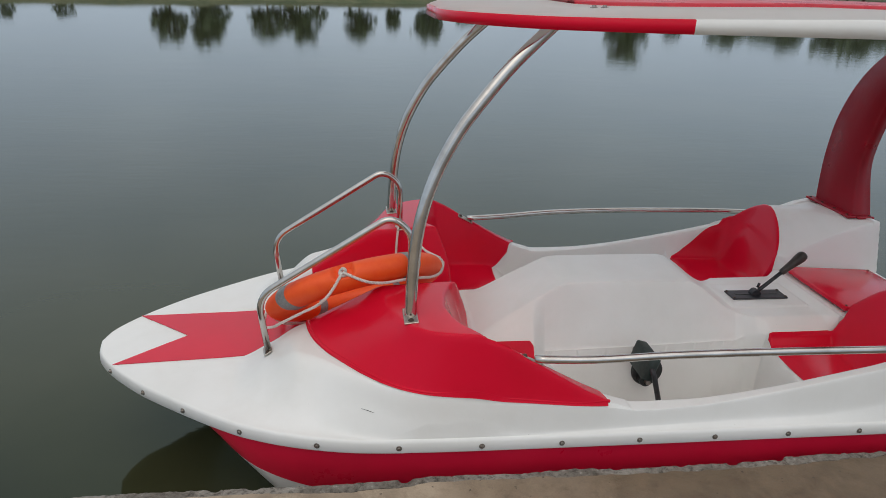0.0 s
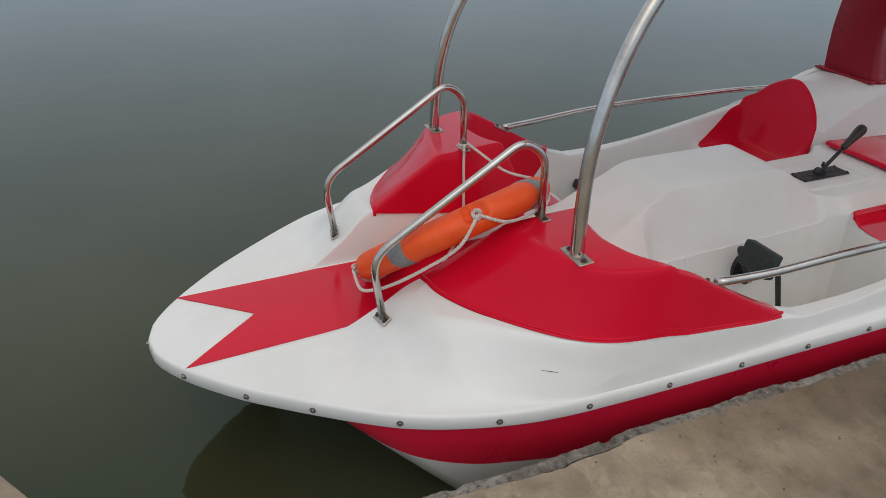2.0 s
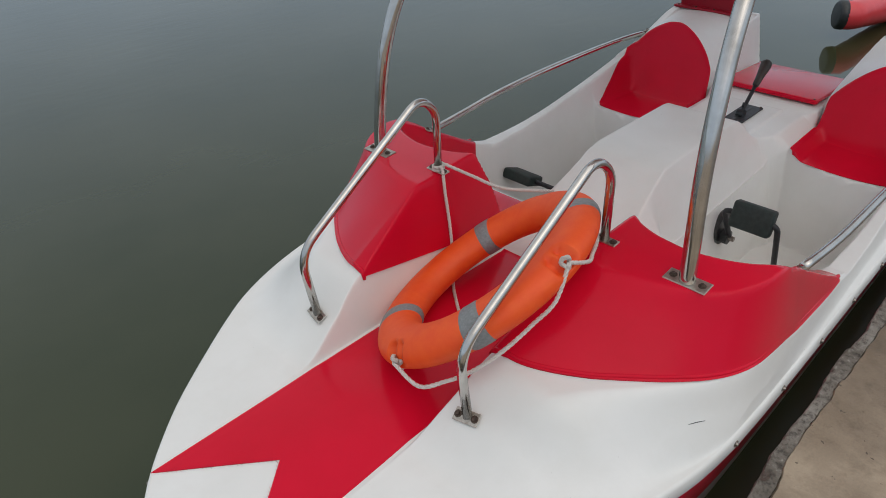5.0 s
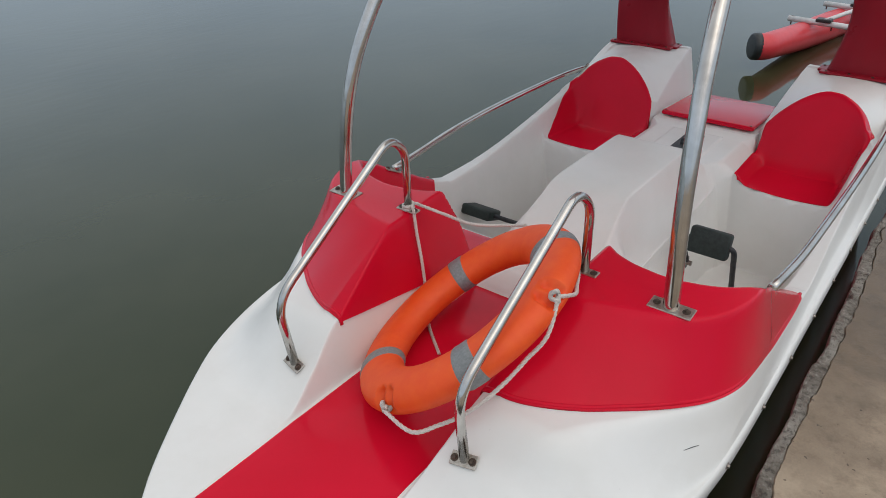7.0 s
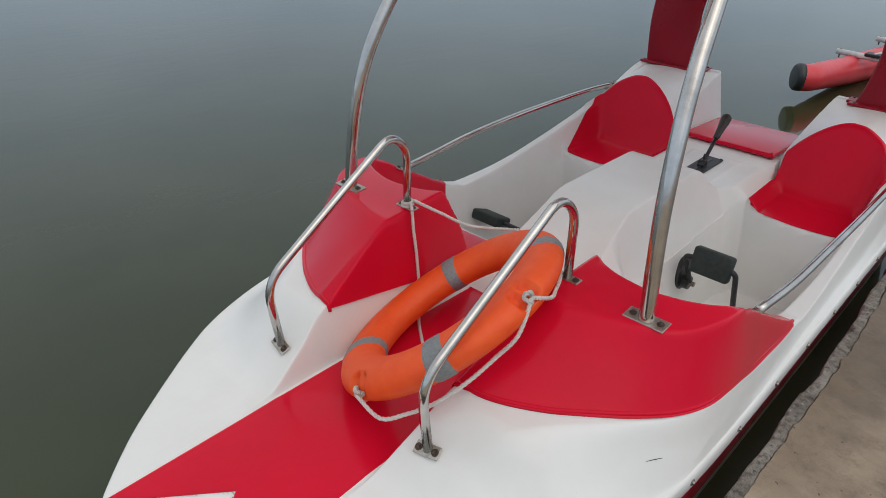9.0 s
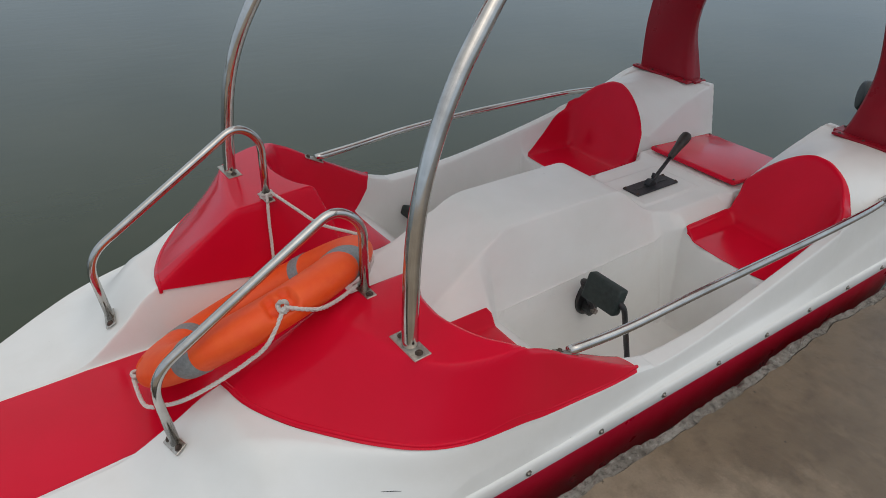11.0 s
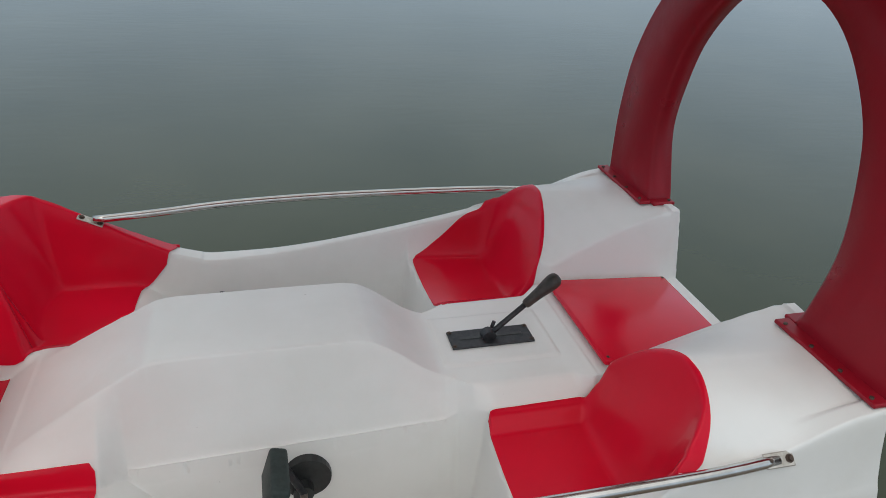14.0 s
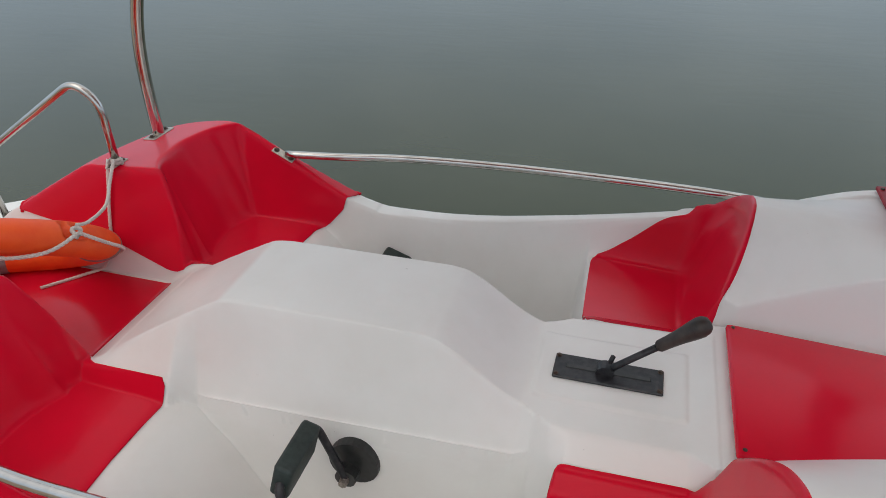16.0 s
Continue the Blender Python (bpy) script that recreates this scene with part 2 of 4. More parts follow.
def leaf_material():
    m, n, l, b = node_material("leaves", (0.05, 0.08, 0.03), 0.7)
    g = n.new("ShaderNodeNewGeometry")
    l.new(ramp_node(n, l, g.outputs["Random Per Island"], [(0.0, (0.028, 0.05, 0.02)), (1.0, (0.075, 0.11, 0.045))]), b.inputs["Base Color"])
    return m


LEAF = leaf_material()


# ---------- mesh helpers ----------
def mesh_object(name, verts, faces, material, parent=None, label="", smooth=True):
    me = bpy.data.meshes.new(name)
    me.from_pydata([tuple(map(float, v)) for v in verts], [], [tuple(map(int, f)) for f in faces])
    me.materials.append(material)
    if smooth:
        me.shade_smooth()
    me.validate()
    me.update()
    ob = new(name, me)
    if parent is not None:
        ob.parent = parent
    if label:
        tagged(ob, label)
    return ob


def part(name, bm, material, parent, label="", smooth=False):
    bmesh.ops.recalc_face_normals(bm, faces=bm.faces)
    me = bpy.data.meshes.new(name)
    bm.to_mesh(me)
    bm.free()
    me.materials.append(material)
    if smooth:
        me.shade_smooth()
    ob = new(name, me)
    if parent is not None:
        ob.parent = parent
    if label:
        tagged(ob, label)
    return ob


def thing(name, label, category, place=(0, 0, 0), group=""):
    ob = new(name)
    ob.location = place
    return tagged(ob, label, category, group)


def spline(points, step=0.02):
    """A smooth line through the points."""
    p = [Vector(q) for q in points]
    out = []
    for i in range(len(p) - 1):
        a, b, c, d = p[max(i - 1, 0)], p[i], p[i + 1], p[min(i + 2, len(p) - 1)]
        k = max(2, int((c - b).length / step))
        for j in range(k):
            u = j / k
            out.append(0.5 * ((2 * b) + (c - a) * u + (2 * a - 5 * b + 4 * c - d) * u * u + (3 * b - a - 3 * c + d) * u ** 3))
    out.append(p[-1])
    return out


def rounded(points, radius, k=7):
    """A line of straight runs whose corners are rounded."""
    p = [Vector(q) for q in points]
    out = [p[0]]
    for a, b, c in zip(p, p[1:], p[2:]):
        r = min(radius, (a - b).length * 0.49, (c - b).length * 0.49)
        s, e = b + (a - b).normalized() * r, b + (c - b).normalized() * r
        for j in range(k + 1):
            u = j / k
            out.append((1 - u) ** 2 * s + 2 * u * (1 - u) * b + u * u * e)
    return out + [p[-1]]


def tube(line, radius, seg=14, caps=True):
    """Vertices and faces of a round tube along a line."""
    n = len(line)
    verts, faces = [], []
    t0 = (line[1] - line[0]).normalized()
    side = t0.orthogonal().normalized()
    for i, q in enumerate(line):
        t = (line[min(i + 1, n - 1)] - line[max(i - 1, 0)]).normalized()
        side = (side - t * side.dot(t)).normalized()
        up = t.cross(side)
        r = radius(i / (n - 1)) if callable(radius) else radius
        for j in range(seg):
            a = 2 * math.pi * j / seg
            verts.append(q + (side * math.cos(a) + up * math.sin(a)) * r)
    for i in range(n - 1):
        for j in range(seg):
            k = (j + 1) % seg
            faces.append((i * seg + j, i * seg + k, (i + 1) * seg + k, (i + 1) * seg + j))
    if caps:
        faces.append(tuple(range(seg - 1, -1, -1)))
        faces.append(tuple((n - 1) * seg + j for j in range(seg)))
    return verts, faces


def tube_part(name, line, radius, material, parent, label="", seg=14):
    v, f = tube(line, radius, seg)
    return mesh_object(name, v, f, material, parent, label)


def rope_part(name, line, radius, parent, label=""):
    """Three laid strands twisted round a line."""
    verts, faces = [], []
    n, side, run = len(line), (line[1] - line[0]).orthogonal().normalized(), 0.0
    rings = [[], [], []]
    for i, q in enumerate(line):
        t = (line[min(i + 1, n - 1)] - line[max(i - 1, 0)]).normalized()
        side = (side - t * side.dot(t)).normalized()
        up = t.cross(side)
        run += (q - line[i - 1]).length if i else 0.0
        for k in range(3):
            a = run / (radius * 7.0) * 2 * math.pi + k * 2.0944
            rings[k].append(q + (side * math.cos(a) + up * math.sin(a)) * radius * 0.46)
    for k in range(3):
        v, f = tube(rings[k], radius * 0.58, 6)
        faces += [tuple(i + len(verts) for i in g) for g in f]
        verts += v
    return mesh_object(name, verts, faces, ROPE, parent, label)


def box_bm(size, bevel=0.0, segments=2, matrix=None):
    bm = bmesh.new()
    bmesh.ops.create_cube(bm, size=1, matrix=Matrix.Diagonal((*size, 1)))
    if bevel:
        bmesh.ops.bevel(bm, geom=bm.edges[:], offset=bevel, segments=segments, affect="EDGES", profile=0.5)
    if matrix is not None:
        bmesh.ops.transform(bm, matrix=matrix, verts=bm.verts)
    return bm


def disc_bm(radius, depth, seg=16, matrix=None, bevel=0.0):
    bm = bmesh.new()
    bmesh.ops.create_cone(bm, cap_ends=True, segments=seg, radius1=radius, radius2=radius - bevel, depth=depth)
    if matrix is not None:
        bmesh.ops.transform(bm, matrix=matrix, verts=bm.verts)
    return bm


# ---------- shape of the moulded deck ----------
RIM_X = [-1.195, -1.182, -1.155, -1.096, -1.015, -0.937, -0.85, -0.771, -0.66, -0.553, -0.43, -0.30, -0.17, -0.033, 0.12, 0.30, 0.6, 2.3, 2.40, 2.435, 2.452, 2.459]
RIM_W = [0.0, 0.068, 0.123, 0.205, 0.293, 0.367, 0.437, 0.497, 0.577, 0.644, 0.698, 0.738, 0.764, 0.777, 0.782, 0.784, 0.786, 0.79, 0.789, 0.783, 0.765, 0.740]


def smooth_interp(x, xs, ys):
    """Monotone cubic between the stations."""
    xs, ys = np.asarray(xs, float), np.asarray(ys, float)
    h, d = np.diff(xs), np.diff(ys) / np.diff(xs)
    m = np.zeros_like(ys)
    m[0], m[-1] = d[0], d[-1]
    ok = d[1:] * d[:-1] > 0
    m[1:-1][ok] = 2 * d[1:][ok] * d[:-1][ok] / (d[1:][ok] + d[:-1][ok])
    x = np.clip(x, xs[0], xs[-1])
    i = np.clip(np.searchsorted(xs, x) - 1, 0, len(h) - 1)
    u = (x - xs[i]) / h[i]
    return ((1 + 2 * u) * (1 - u) ** 2 * ys[i] + u * (1 - u) ** 2 * h[i] * m[i] + u * u * (3 - 2 * u) * ys[i + 1] + u * u * (u - 1) * h[i] * m[i + 1])


def rim_width(x):
    return smooth_interp(x, RIM_X, RIM_W)


def rim_top(x):
    return np.interp(x, [-1.2, -0.9, -0.5, 0.0, 2.7], [0.374, 0.386, 0.398, 0.409, 0.411])


def smin(a, b, k):
    h = np.clip(0.5 + 0.5 * (b - a) / k, 0, 1)
    return b * (1 - h) + a * h - k * h * (1 - h)


def smax(a, b, k):
    return -smin(-a, -b, k)


def sstep(u):
    u = np.clip(u, 0, 1)
    return u * u * (3 - 2 * u)


def seat_forms(x, ay, zu, zcr, inset):
    """Heights of the shoulder block and of the seat sunk into it."""
    t = np.clip((x - 1.88) / 0.45, 0, 1)
    low = np.clip((0.50 - ay) / 0.235, 0, 1.1)
    sh = 0.792 - 0.195 * (1 - t) * low ** 1.6 - 0.02 * t - smooth_interp(ay, [0.5, 0.54, 0.6, 0.65, 0.69, 0.72, 0.76], [0.0, 0.004, 0.034, 0.075, 0.125, 0.17, 0.24]) * (1.0 - 0.97 * t ** 0.8)
    outer = zcr + (inset - 0.034) * 11.0
    side = zu + np.maximum(0.735 - ay, 0) * 2.6
    block = smin(smin(sh, outer, 0.03), np.where(x < 1.95, side, side + (x - 1.95) * 3), 0.10)
    pan = 0.446 + 0.036 * sstep((0.33 - ay) / 0.055) - 0.012 * np.sin(np.clip((ay - 0.3) / 0.38, 0, 1) * math.pi)
    pan = smax(pan, 0.45 + (x - smooth_interp(ay, [0.3, 0.57, 0.61, 0.65, 0.69, 0.74], [1.815, 1.815, 1.811, 1.795, 1.765, 1.725])) * 3.0, 0.09)
    pan = smin(pan, 0.45 + (x - 1.496 - 0.03 * np.clip((0.66 - ay) / 0.38, 0, 1)) * 9.0, 0.02)
    pan = smin(pan, (ay - 0.262) * 9.0 + 0.42 + 4.0 * np.clip(x - 1.86, 0, 1), 0.015)
    return block, pan


def deck_height(x, y):
    """Height of the moulded deck over the plan; both sides are alike."""
    x, y = np.broadcast_arrays(np.asarray(x, float), np.asarray(y, float))
    ay = np.abs(y)
    # wings: from the rim flange up to the shoulder of the deck
    zr = rim_top(x)
    zu = smooth_interp(x, [-1.22, -0.86, -0.64, -0.50, -0.37, -0.15, 0.0, 0.14, 0.36, 0.53, 0.66, 0.78, 0.95, 1.1, 1.42, 1.77, 2.04, 2.25, 2.36],
                       [0.378, 0.389, 0.400, 0.478, 0.563, 0.566, 0.560, 0.550, 0.528, 0.505, 0.492, 0.473, 0.478, 0.493, 0.546, 0.618, 0.685, 0.760, 0.77])
    wd = smooth_interp(x, [-1.2, -0.6, -0.35, -0.165, -0.06, 0.04, 0.15, 1.0, 2.4], [0.30, 0.30, 0.24, 0.120, 0.058, 0.026, 0.02, 0.05, 0.06])
    inset = rim_width(x) - ay
    z = zr + (zu - zr) * sstep((inset - np.interp(x, [-0.3, 0.0], [0.012, 0.004])) / wd)
    zcr = np.interp(x, [0.0, 1.2, 1.45, 1.6, 1.8, 2.0, 2.35], [0.421, 0.425, 0.433, 0.448, 0.48, 0.515, 0.56])
    flange = zr + (zcr - zr) * np.clip(inset / 0.022, 0, 1)
    foot = np.interp(x, [0.0, 0.4, 0.75, 1.1], [0.005, 0.007, 0.018, 0.026])
    rise = np.interp(x, [0.3, 1.2], [16.0, 7.0])
    ease = np.interp(x, [0.2, 1.0], [0.010, 0.040])
    wall = smin(zu, smax(flange, zcr + (inset - foot) * rise, ease), ease)
    z = z + (wall - z) * sstep((x + 0.20) / 0.75)
    # pods beside the channel
    yb = smooth_interp(x, [-0.42, -0.374, -0.339, -0.298, -0.244, -0.148, -0.032, 0.137, 0.36], [0.16, 0.256, 0.325, 0.42, 0.495, 0.632, 0.722, 0.755, 0.757])
    crest = smooth_interp(x, [-0.40, -0.06, 0.05, 0.18, 0.40, 0.66, 0.74], [0.730, 0.737, 0.745, 0.752, 0.645, 0.507, 0.48])
    dx, dy = np.minimum(x - 0.30, 0), np.maximum(ay - 0.30, 0)
    phi, r = np.degrees(np.arctan2(dy, np.maximum(-dx, 1e-6))), np.hypot(dx, dy)
    r_top = smooth_interp(phi, [0, 16, 29, 40, 47, 55, 67, 84, 90], [0.385, 0.390, 0.405, 0.430, 0.447, 0.455, 0.447, 0.424, 0.420])
    r_foot = smooth_interp(phi, [0, 2, 7, 14, 21, 35, 48, 60, 70, 84, 90], [0.676, 0.662, 0.640, 0.616, 0.594, 0.568, 0.541, 0.512, 0.486, 0.464, 0.461])
    cone = zu + (0.738 - zu) * (r_foot - r) / (r_foot - r_top)
    steep = np.interp(x, [-0.37, -0.25, -0.10, 0.0, 0.15], [0.75, 1.0, 1.6, 2.4, 4.6])
    flank = cone + (zu + (yb - ay) * steep - cone) * sstep((x - 0.20) / 0.18)
    pod = smin(crest, flank, np.interp(x, [-0.12, -0.04], [0.014, 0.010])) - np.maximum(0.252 - ay, 0)
    pod = np.where((x > -0.40) & (x < 0.74), pod, -1.0)
    z = smax(z, pod, 0.012)
    # shoulders behind the seats, with the seats sunk into their front
    block, pan = seat_forms(x, ay, zu, zcr, inset)
    # channel through the foredeck
    floor = np.interp(x, [-1.2, -0.86, -0.62, -0.40, 0.22], [0.378, 0.389, 0.398, 0.402, 0.402])
    chan = floor + np.maximum(ay - 0.208, 0) * 3.6
    chan = np.where(x < 0.3, chan, chan + (x - 0.3) * 6)
    z = np.where(x < 0.6, smin(z, chan, 0.010), z)
    # cockpit opening
    xr = smooth_interp(ay, [0.0, 0.26, 0.29, 0.35, 0.42, 0.50, 0.58, 0.64, 0.69, 0.74, 0.80], [0.225, 0.218, 0.200, 0.158, 0.135, 0.127, 0.142, 0.166, 0.203, 0.26, 0.36])
    yo = smooth_interp(x, [0.1, 0.4, 0.7, 1.2, 1.6, 2.0], [0.655, 0.675, 0.688, 0.700, 0.695, 0.68])
    zin = smooth_interp(x, [0.1, 0.3, 0.50, 0.545, 0.66, 0.85, 1.6], [0.428, 0.420, 0.411, 0.400, 0.30, 0.09, 0.06])
    wall_out = zu - 0.03 + (ay - yo) * 4.2
    wall_front = 0.735 + (xr - x) * np.interp(ay, [0.25, 0.34], [6.5, 3.0])
    pit = smax(smax(zin, wall_out, 0.04), np.maximum(wall_front, -1), 0.05)
    z = np.where((x > 0.05), smin(z, np.where(x < 2.36, pit, 5), 0.022), z)
    # tunnel, console and hatch well along the middle
    zt = smooth_interp(x, [0.10, 0.20, 0.25, 0.62, 0.66, 0.72, 1.17, 1.21, 1.25, 1.40, 1.43, 1.48, 1.78, 1.84, 1.88, 2.33, 2.38],
                       [0.350, 0.388, 0.425, 0.652, 0.672, 0.679, 0.682, 0.676, 0.656, 0.551, 0.539, 0.534, 0.537, 0.548, 0.556, 0.535, 0.525])
    zl = np.interp(x, [0.15, 0.535, 0.585, 1.42, 1.48, 1.55, 1.80, 1.86], [0.462, 0.458, 0.405, 0.430, 0.455, 0.482, 0.482, 0.455])
    yl = np.interp(x, [0.15, 0.53, 0.585, 1.46, 1.54], [0.258, 0.258, 0.226, 0.216, 0.270])
    wt = np.interp(x, [0.2, 0.4, 0.66, 1.2, 1.43, 1.50, 1.80, 1.86, 2.4], [0.20, 0.17, 0.148, 0.150, 0.158, 0.200, 0.205, 0.262, 0.25])
    slope = (zt - zl) / np.maximum(yl - wt, 0.02)
    upper = zt - np.maximum(ay - wt, 0) * np.clip(slope, -3, 6)
    upper = smin(upper, zt, 0.014)
    ledge = np.interp(x, [0.56, 0.62, 1.40, 1.48], [0.0, 0.010, 0.010, 0.0])
    upper = smax(upper, np.where(ay < yl + ledge, zl, -1), 0.006)
    upper = np.where((x < 0.55) & (zt < zl), zt + (zl - zt) * sstep((ay - 0.195) / 0.045), upper)
    tunnel = smin(upper, zl + (yl + ledge - ay) * np.interp(x, [0.535, 0.60, 1.34, 1.44], [1.7, 8.0, 8.0, 4.5]), 0.010)
    tunnel = np.where((x > 0.14) & (x < 2.5), tunnel, -1)
    pad = sstep((x - 1.435) / 0.012) * sstep((1.80 - x) / 0.012) * sstep((0.125 - ay) / 0.012) * 0.006
    z = np.where(x > 0.14, smax(z, tunnel + pad, 0.012), z)
    # seats
    seat = smin(block, pan, 0.016)
    z = np.where((x > 1.42) & (ay > 0.245), smax(z, seat, 0.03 + 0.06 * sstep((ay - 0.50) / 0.14) * sstep((1.90 - x) / 0.06)), z)
    # stern drop
    z = smin(z, np.maximum(zr, 0.77 - (x - (2.397 - 0.09 * np.clip((ay - 0.3) / 0.45, 0, 1) ** 2)) * np.interp(ay, [0.3, 0.7], [14.0, 5.5])), 0.03)
    # well of the hatch between the shoulders
    well = zt + np.maximum(ay - 0.252, 0) * 5.5
    z = np.where((x > 1.86), smin(z, np.where(x < 2.5, well, 5), 0.02), z)
    z = np.minimum(z, zr + np.maximum(inset, 0) * 11.0)
    return np.where(x > 2.36, np.maximum(z, zr - 0.002), z)


def deck_normal(x, y, e=0.002):
    gx = (deck_height(x + e, y) - deck_height(x - e, y)) / (2 * e)
    gy = (deck_height(x, y + e) - deck_height(x, y - e)) / (2 * e)
    n = np.stack([-gx, -gy, np.ones_like(gx)], -1)
    return n / np.linalg.norm(n, axis=-1, keepdims=True)


def on_deck(x, y, lift=0.0):
    return Vector((x, y, float(deck_height(x, y)) + lift))


def clip_cell(poly, x0, x1, y0, y1):
    for axis, lim, sign in ((0, x0, 1), (0, x1, -1), (1, y0, 1), (1, y1, -1)):
        out = []
        for i, a in enumerate(poly):
            b = poly[(i + 1) % len(poly)]
            da, db = sign * (a[axis] - lim), sign * (b[axis] - lim)
            if da >= 0:
                out.append(a)
            if (da > 0) != (db > 0) and da != db:
                u = da / (da - db)
                if 0 < u < 1:
                    out.append((a[0] + u * (b[0] - a[0]), a[1] + u * (b[1] - a[1])))
        poly = out
        if len(poly) < 3:
            return []
    return poly


def inside(poly, x, y):
    hit = np.zeros(x.shape, bool)
    for (ax, ay), (bx, by) in zip(poly, poly[1:] + poly[:1]):
        if ay != by:
            hit ^= ((ay > y) != (by > y)) & (x < (bx - ax) * (y - ay) / (by - ay) + ax)
    return hit


SKINS = []


def skin(name, poly, material, parent, label="", cell=0.008, lift=0.003):
    """A painted or laid-on skin that follows the deck inside an outline of the plan."""
    if sum(a[0] * b[1] - b[0] * a[1] for a, b in zip(poly, poly[1:] + poly[:1])) < 0:
        poly = poly[::-1]
    xs, ys = [p[0] for p in poly], [p[1] for p in poly]
    x0, y0 = min(xs) - cell * 0.37, min(ys) - cell * 0.41
    nx, ny = int((max(xs) - x0) / cell) + 2, int((max(ys) - y0) / cell) + 2
    gx, gy = np.meshgrid(x0 + cell * np.arange(nx + 1), y0 + cell * np.arange(ny + 1), indexing="ij")
    corner = inside(poly, gx, gy)
    crossed = np.zeros((nx, ny), bool)
    for (ax, ay), (bx, by) in zip(poly, poly[1:] + poly[:1]):
        k = int(max(abs(bx - ax), abs(by - ay)) / cell * 8) + 2
        u = np.linspace(0, 1, k)
        i = ((ax + (bx - ax) * u - x0) / cell).astype(int)
        j = ((ay + (by - ay) * u - y0) / cell).astype(int)
        crossed[np.clip(i, 0, nx - 1), np.clip(j, 0, ny - 1)] = True
    four = np.stack([corner[:-1, :-1], corner[1:, :-1], corner[1:, 1:], corner[:-1, 1:]])
    crossed |= four.any(0) & ~four.all(0)
    index, pts, faces = {}, [], []

    def vid(p):
        key = (round(p[0], 6), round(p[1], 6))
        if key not in index:
            index[key] = len(pts)
            pts.append(p)
        return index[key]

    for i, j in zip(*np.nonzero(crossed | corner[:-1, :-1])):
        a, b, c, d = x0 + cell * i, x0 + cell * (i + 1), y0 + cell * j, y0 + cell * (j + 1)
        if crossed[i, j]:
            cut = clip_cell(poly, a, b, c, d)
            ids = []
            for p in cut:
                v = vid(p)
                if v not in ids:
                    ids.append(v)
            if len(ids) > 2:
                faces.append(tuple(ids))
        elif corner[i, j]:
            faces.append((vid((a, c)), vid((b, c)), vid((b, d)), vid((a, d))))
    pts = np.array(pts)
    base = np.column_stack([pts, deck_height(pts[:, 0], pts[:, 1])])
    n = deck_normal(pts[:, 0], pts[:, 1], 0.006)
    soft = deck_normal(pts[:, 0], pts[:, 1], 0.02)
    top, low = base + soft * lift, base - soft * 0.009
    count = {}
    for f in faces:
        for a, b in zip(f, f[1:] + f[:1]):
            count[(a, b)] = count.get((a, b), 0) + 1
    m = len(pts)
    edge = [(a, b) for (a, b) in count if (b, a) not in count]
    ids = sorted({a for e in edge for a in e})
    at = {a: i for i, a in enumerate(ids)}
    k = len(ids)
    skirt = [(m + at[b], m + at[a], m + k + at[a], m + k + at[b]) for a, b in edge]
    ob = mesh_object(name, np.vstack([top, top[ids], low[ids]]), faces + skirt, material, parent, label)
    if len(ob.data.vertices) == m + 2 * k:
        ob.data.normals_split_custom_set_from_vertices([tuple(q) for q in np.vstack([n, n[ids], n[ids]])])
    if 0.002 < lift < 0.007:
        SKINS.append(poly)
    return ob


# ---------- the lake, the quay and the far bank ----------
def build_water():
    xs = np.concatenate([np.linspace(-600, -12, 10), np.linspace(-10, 14, 25), np.linspace(16, 600, 10)])
    ys = np.concatenate([np.linspace(-8, 20, 20), np.linspace(25, 700, 12)])
    v = [(x, y, 0) for x in xs for y in ys]
    f = [(i * len(ys) + j, (i + 1) * len(ys) + j, (i + 1) * len(ys) + j + 1, i * len(ys) + j + 1) for i in range(len(xs) - 1) for j in range(len(ys) - 1)]
    ob = mesh_object("water", v, f, WATER)
    tagged(ob, "calm murky olive green lake water with faint ripples", "water", kind="structure")


QUAY_Z, QUAY_Y = 0.325, -0.846


def quay_edge(x):
    return QUAY_Y + 0.004 * np.sin(x * 5.1) + 0.002 * np.sin(x * 13.7 + 1) + 0.012 * (np.clip(x, -3, 9) - 0.5)


